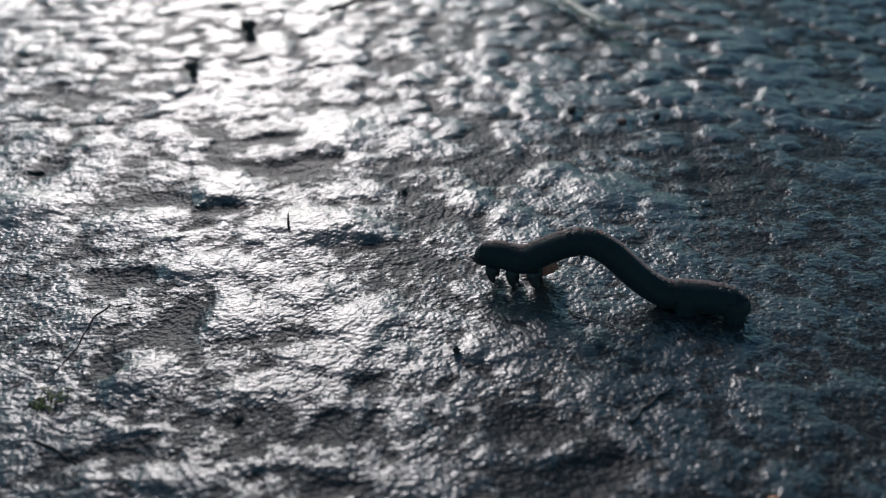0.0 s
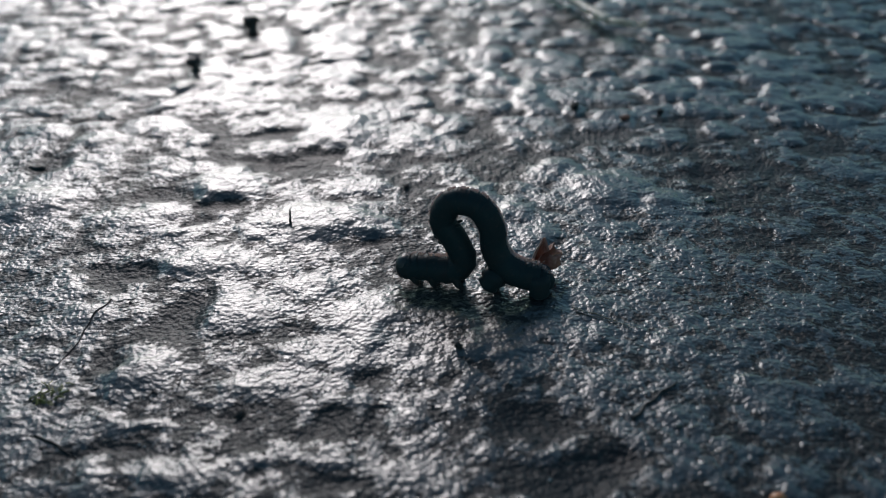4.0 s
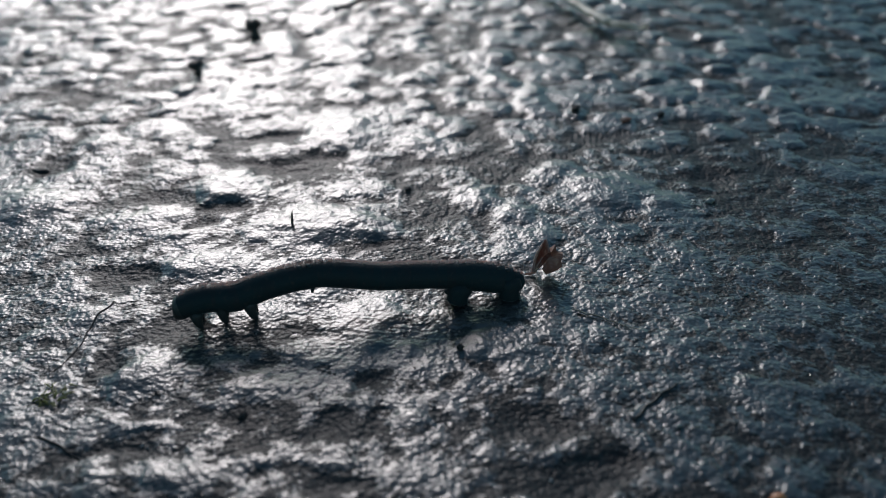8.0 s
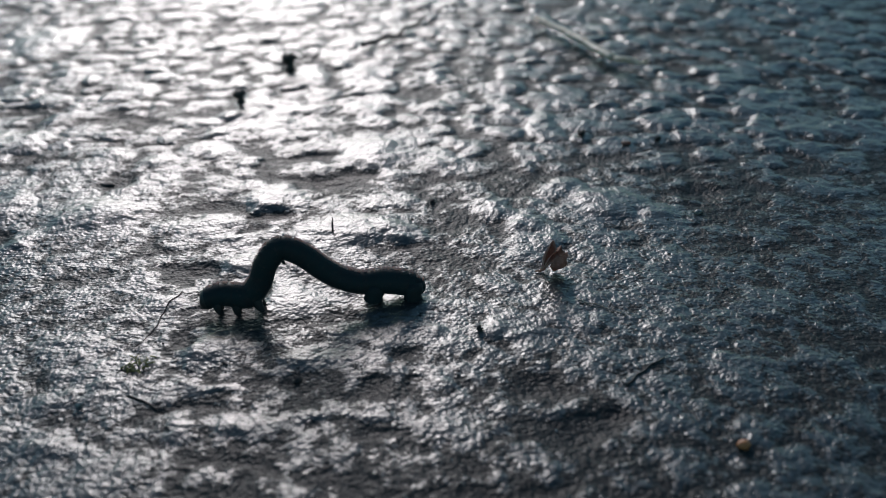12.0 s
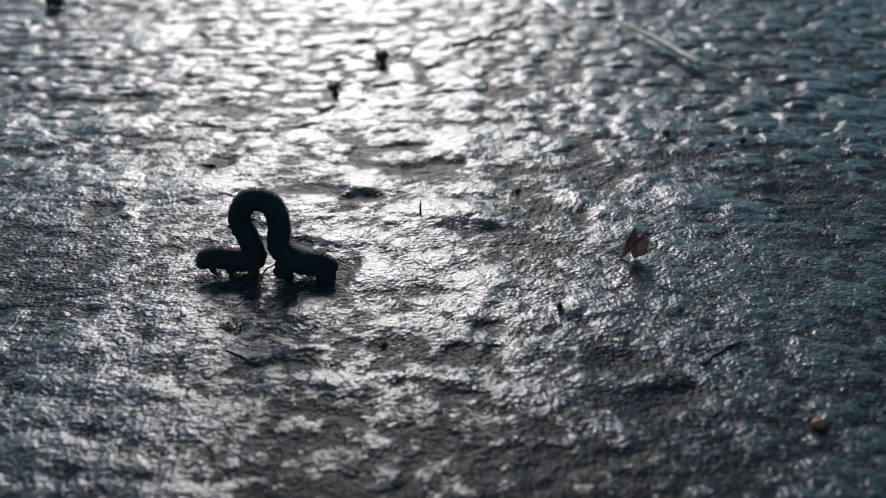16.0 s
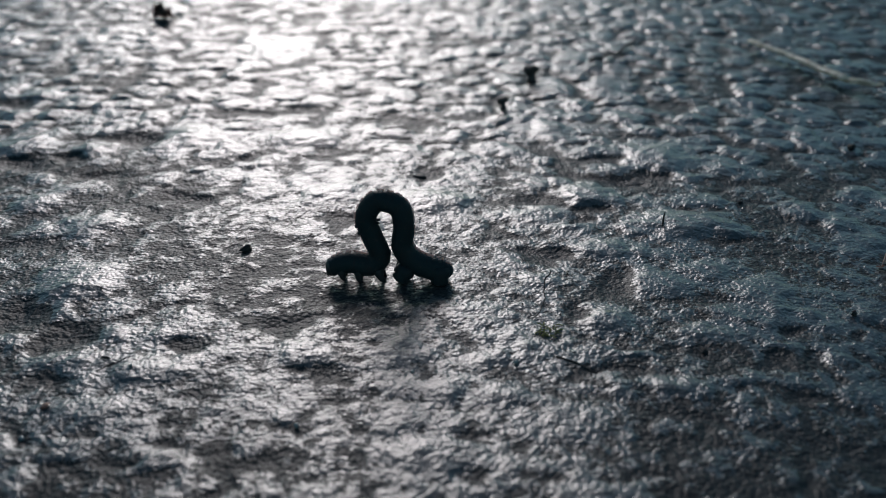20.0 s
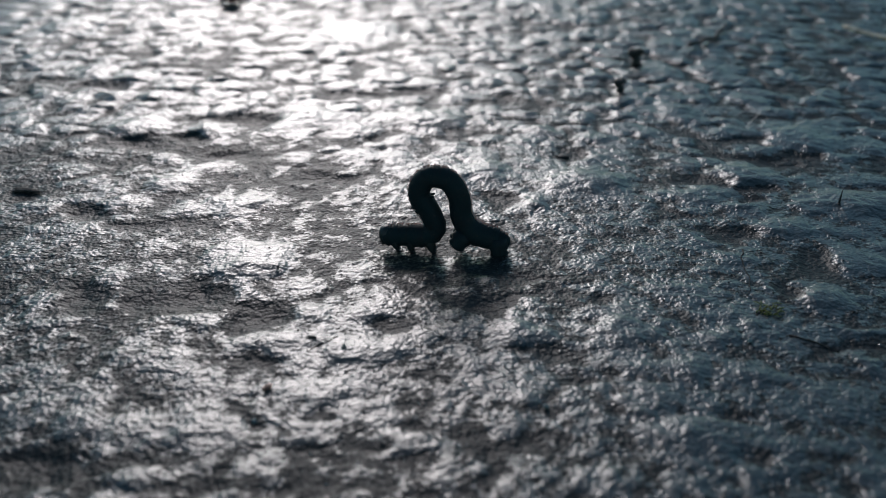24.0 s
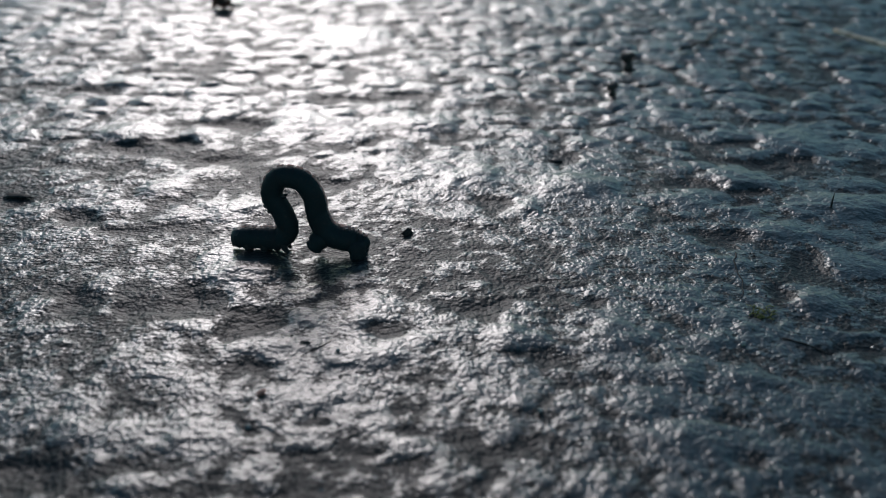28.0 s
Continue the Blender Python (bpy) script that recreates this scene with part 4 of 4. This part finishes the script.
    stance(15.2, -23.12, -9.74, 0.2, (-5.96, 0.51), (-4.35, 1.21), (-2.59, 1.06), (-1.32, 1.96), (-1.83, 3.65), (-2.70, 5.18), (-1.93, 6.63), (-0.26, 6.43), (0.66, 4.95), (0.91, 3.20), (1.82, 1.82), (3.35, 1.3), (4.98, 1.2))
    stance(15.5, -22.78, -9.74, 0.2, (-6.21, 0.78), (-4.34, 1.32), (-2.40, 1.10), (-1.16, 1.83), (-1.79, 3.66), (-2.51, 5.37), (-1.40, 6.91), (0.43, 6.61), (0.97, 4.87), (0.64, 2.95), (1.55, 1.59), (3.17, 0.99), (4.96, 0.56))
    stance(16, -23.08, -9.55, -0.9, (-6.68, 1.13), (-4.76, 1.40), (-2.86, 0.95), (-1.69, 1.50), (-2.07, 3.41), (-2.62, 5.28), (-1.56, 6.82), (0.19, 6.44), (0.66, 4.59), (0.46, 2.66), (1.72, 1.45), (3.45, 0.92), (5.30, 0.55))
    stance(16.5, -23.97, -9.67, -1.2, (-7.60, 1.67), (-5.70, 1.65), (-3.92, 0.93), (-2.69, 1.65), (-2.50, 3.56), (-2.60, 5.47), (-1.29, 6.76), (0.41, 6.35), (0.94, 4.51), (1.34, 2.65), (2.68, 1.49), (4.40, 1.01), (6.22, 0.72))
    stance(17, -25.71, -9.42, -0.9, (-9.12, 1.58), (-7.22, 1.71), (-5.35, 1.31), (-3.80, 2.07), (-3.21, 3.89), (-2.41, 5.63), (-0.72, 5.99), (0.68, 4.86), (1.28, 3.05), (2.44, 1.54), (4.27, 1.20), (6.13, 0.93), (7.97, 0.59))
    stance(17.5, -27.93, -9.51, -0.4, (-11.03, 0.91), (-9.12, 1.21), (-7.20, 1.01), (-5.61, 2.08), (-4.17, 3.39), (-2.62, 4.52), (-0.70, 4.46), (1.09, 3.71), (2.71, 2.64), (4.31, 1.54), (6.16, 1.09), (8.04, 0.76), (9.93, 0.40))
    stance(18, -29.68, -9.61, -0.0, (-11.91, 1.28), (-9.93, 1.60), (-7.95, 1.38), (-6.09, 2.07), (-4.23, 2.80), (-2.26, 3.01), (-0.32, 2.54), (1.60, 1.97), (3.53, 1.43), (5.48, 0.99), (7.47, 0.97), (9.44, 0.79), (11.41, 0.52))
    stance(18.5, -30.08, -9.61, 0.3, (-12.77, 1.21), (-10.70, 1.54), (-8.61, 1.64), (-6.59, 2.16), (-4.56, 2.66), (-2.47, 2.65), (-0.41, 2.25), (1.62, 1.73), (3.66, 1.26), (5.73, 0.94), (7.80, 0.93), (9.84, 0.62), (11.87, 0.19))
    stance(19, -31.42, -9.44, 0.7, (-11.73, 1.19), (-9.81, 1.57), (-7.84, 1.45), (-6.05, 2.23), (-4.49, 3.43), (-2.63, 4.00), (-0.81, 3.34), (0.79, 2.19), (2.59, 1.40), (4.54, 1.10), (6.47, 1.21), (8.39, 1.04), (10.28, 0.70))
    stance(19.5, -36.10, -9.25, 1.1, (-7.32, 1.01), (-5.48, 1.19), (-3.64, 1.09), (-2.45, 2.19), (-2.59, 4.04), (-2.83, 5.86), (-1.48, 7.03), (0.10, 6.31), (0.78, 4.60), (1.40, 2.86), (2.88, 1.88), (4.60, 1.32), (6.38, 0.90))
    stance(20, -37.34, -9.57, 1.6, (-6.19, 1.07), (-4.35, 1.62), (-2.42, 1.40), (-1.50, 2.36), (-2.10, 4.20), (-2.61, 6.04), (-1.58, 7.54), (0.21, 7.02), (0.61, 5.15), (0.46, 3.21), (1.47, 1.84), (3.07, 1.11), (4.81, 0.49))
    stance(20.5, -38.38, -9.28, 1.9, (-6.84, 1.23), (-4.96, 1.59), (-3.04, 1.36), (-2.05, 2.34), (-2.45, 4.23), (-2.78, 6.10), (-1.56, 7.43), (0.05, 6.55), (0.49, 4.68), (0.76, 2.77), (2.11, 1.61), (3.82, 1.06), (5.63, 0.62))
    stance(20.9, -38.45, -9.28, 1.9, (-7.07, 1.94), (-5.33, 2.06), (-3.64, 1.54), (-2.66, 2.40), (-2.87, 4.16), (-2.87, 5.92), (-1.53, 6.89), (-0.21, 5.89), (0.30, 4.20), (0.84, 2.53), (2.27, 1.65), (3.93, 1.25), (5.64, 0.94))
    stance(21.3, -40.64, -9.35, 1.9, (-9.40, 1.45), (-7.64, 1.71), (-5.87, 1.41), (-4.22, 1.80), (-3.46, 3.43), (-2.59, 5.00), (-1.07, 5.71), (0.36, 4.69), (1.49, 3.29), (2.70, 1.96), (4.33, 1.30), (6.07, 0.95), (7.83, 0.65))
    stance(21.7, -43.38, -9.44, 1.9, (-11.86, 0.79), (-9.94, 1.23), (-7.96, 1.27), (-6.20, 2.13), (-4.49, 3.12), (-2.54, 3.40), (-0.63, 2.91), (1.18, 2.10), (3.06, 1.47), (5.00, 1.11), (6.97, 1.12), (8.90, 0.96), (10.81, 0.65))
    stance(22.1, -43.38, -9.44, 1.9, (-11.86, 0.79), (-9.94, 1.23), (-7.96, 1.27), (-6.20, 2.13), (-4.49, 3.12), (-2.54, 3.40), (-0.63, 2.91), (1.18, 2.10), (3.06, 1.47), (5.00, 1.11), (6.97, 1.12), (8.90, 0.96), (10.81, 0.65))
    stance(22.5, -43.25, -9.36, -2.2, (-11.42, 0.89), (-9.53, 1.42), (-7.57, 1.57), (-5.86, 2.46), (-4.22, 3.53), (-2.30, 3.83), (-0.47, 3.12), (1.26, 2.19), (3.09, 1.46), (5.02, 1.09), (6.97, 1.11), (8.88, 0.95), (10.77, 0.64))
    stance(23, -43.90, -8.89, -2.1, (-11.07, 0.90), (-9.19, 1.41), (-7.23, 1.40), (-5.56, 2.23), (-4.22, 3.66), (-2.50, 4.34), (-0.92, 3.21), (0.74, 2.17), (2.55, 1.40), (4.46, 0.99), (6.36, 1.22), (8.20, 1.11), (10.00, 0.75))
    stance(23.5, -44.61, -8.34, -2.0, (-10.31, 0.92), (-8.46, 1.20), (-6.59, 1.18), (-5.27, 2.28), (-4.36, 3.91), (-2.80, 4.65), (-1.23, 3.66), (0.29, 2.57), (1.94, 1.68), (3.75, 1.21), (5.59, 1.09), (7.34, 0.75), (9.02, 0.22))
    stance(23.7, -45.89, -8.57, -1.9, (-9.14, 1.01), (-7.40, 1.46), (-5.60, 1.33), (-4.09, 1.93), (-3.91, 3.72), (-3.21, 5.30), (-1.48, 5.20), (-0.09, 4.06), (1.17, 2.77), (2.67, 1.76), (4.42, 1.40), (6.18, 1.06), (7.94, 0.69))
    stance(23.8, -47.19, -8.21, -1.9, (-7.93, 1.09), (-6.19, 1.40), (-4.43, 1.26), (-3.12, 2.01), (-3.33, 3.76), (-3.34, 5.52), (-1.77, 6.02), (-0.33, 5.03), (0.70, 3.59), (1.88, 2.27), (3.45, 1.57), (5.14, 1.22), (6.87, 0.92))
    stance(24, -49.09, -8.43, -1.9, (-5.96, 0.51), (-4.35, 1.21), (-2.59, 1.06), (-1.32, 1.96), (-1.83, 3.65), (-2.70, 5.18), (-1.93, 6.63), (-0.26, 6.43), (0.66, 4.95), (0.91, 3.20), (1.82, 1.82), (3.35, 1.3), (4.98, 1.2))
    stance(24.5, -49.48, -8.64, -2.5, (-6.25, 1.13), (-4.55, 1.55), (-2.78, 1.47), (-1.92, 2.87), (-2.40, 4.60), (-2.79, 6.31), (-1.28, 7.09), (0.09, 6.09), (0.37, 4.34), (0.57, 2.57), (1.77, 1.53), (3.37, 1.09), (5.06, 0.75))
    stance(25, -50.28, -8.19, -4.3, (-7.07, 1.94), (-5.33, 2.06), (-3.64, 1.54), (-2.66, 2.40), (-2.87, 4.16), (-2.87, 5.92), (-1.53, 6.89), (-0.21, 5.89), (0.30, 4.20), (0.84, 2.53), (2.27, 1.65), (3.93, 1.25), (5.64, 0.94))
    stance(25.5, -51.45, -8.13, -4.8, (-8.29, 1.99), (-6.50, 2.11), (-4.75, 1.53), (-3.32, 1.97), (-3.03, 3.78), (-2.73, 5.58), (-1.21, 6.33), (0.01, 5.08), (0.67, 3.36), (1.64, 1.81), (3.30, 1.20), (5.08, 0.90), (6.89, 0.68))
    stance(26, -52.59, -7.82, -4.1, (-9.40, 1.45), (-7.64, 1.71), (-5.87, 1.41), (-4.22, 1.80), (-3.46, 3.43), (-2.59, 5.00), (-1.07, 5.71), (0.36, 4.69), (1.49, 3.29), (2.70, 1.96), (4.33, 1.30), (6.07, 0.95), (7.83, 0.65))
    stance(26.5, -54.41, -8.32, -3.3, (-10.70, 1.20), (-8.87, 1.44), (-7.02, 1.34), (-5.46, 2.29), (-4.02, 3.45), (-2.34, 4.20), (-0.54, 4.02), (1.08, 3.12), (2.68, 2.20), (4.36, 1.43), (6.18, 1.23), (7.96, 1.02), (9.73, 0.70))
    stance(27, -55.59, -8.27, -2.7, (-11.86, 0.79), (-9.94, 1.23), (-7.96, 1.27), (-6.20, 2.13), (-4.49, 3.12), (-2.54, 3.40), (-0.63, 2.91), (1.18, 2.10), (3.06, 1.47), (5.00, 1.11), (6.97, 1.12), (8.90, 0.96), (10.81, 0.65))
    stance(27.5, -56.27, -8.30, -2.4, (-11.17, 0.68), (-9.30, 1.11), (-7.37, 1.11), (-5.74, 2.03), (-4.39, 3.40), (-2.64, 4.13), (-0.83, 3.54), (0.82, 2.54), (2.57, 1.74), (4.44, 1.26), (6.35, 1.18), (8.20, 0.98), (10.03, 0.61))
    stance(27.7, -57.91, -7.81, -2.3, (-9.60, 0.65), (-7.84, 1.22), (-5.99, 1.18), (-4.45, 1.90), (-3.89, 3.66), (-2.87, 5.15), (-1.14, 5.14), (0.23, 3.91), (1.51, 2.58), (3.09, 1.61), (4.90, 1.41), (6.68, 1.06), (8.43, 0.58))
    stance(28, -61.18, -8.54, -2.2, (-6.39, 0.70), (-4.64, 1.11), (-2.84, 0.98), (-1.55, 2.03), (-1.91, 3.78), (-2.70, 5.40), (-1.89, 6.90), (-0.19, 6.72), (0.84, 5.28), (1.12, 3.5), (1.95, 1.9), (3.6, 1.35), (5.4, 1.3))
    shares = [(i + 0.5) / RINGS for i in range(RINGS)]
    base_rows, ring_rows = [], [[] for _ in rings]
    for t, x, y, turn, spine in STANCES:
        base_rows.append((t, pose(x / 1000, y / 1000, 0.0001, 0, 0, turn)))
        for s, rows, (p, d) in zip(shares, ring_rows, along(spine, shares)):
            # the chest is carried clear of the stone by its legs, the rump lies close to it
            least = 1.2 if s < 0.22 else 1.1 if s > 0.78 else 0.95
            rows.append((t, pose(p.x / 1000, 0, max(p.y, least) / 1000, 0, -math.degrees(math.atan2(d.y, d.x)), 0)))
    walk(caterpillar, base_rows)
    for ob, rows in zip(rings, ring_rows):
        walk(ob, rows)
    for (i, tilt, pair), reach in zip(limbs, (0.0017, 0.0017, 0.0018, 0.0016, 0.0016)):
        spots = [m0 @ m1.translation for (_, m0), (_, m1) in zip(base_rows, ring_rows[i])]
        floor_z = relief([p.x for p in spots], [p.y for p in spots])
        rows = []
        for (t, m), p, z in zip(ring_rows[i], spots, floor_z):
            along_x = m.to_3x3() @ Vector((1, 0, 0))
            lean = math.degrees(math.asin(max(-1, min(1, along_x.z)))) * tilt
            # the foot reaches for the stone as far as the leg stretches, and folds back when lifted
            gap = p.z - float(z) - reach * math.cos(radians(lean))
            drop = gap if gap < 0.0007 else max(0.0, 0.0014 - gap)
            rows.append((t, Matrix.Translation(m.translation) @ pose(0, 0, -max(-0.00045, drop), 0, -lean, 0)))
        for ob in pair:
            walk(ob, rows)


motions()
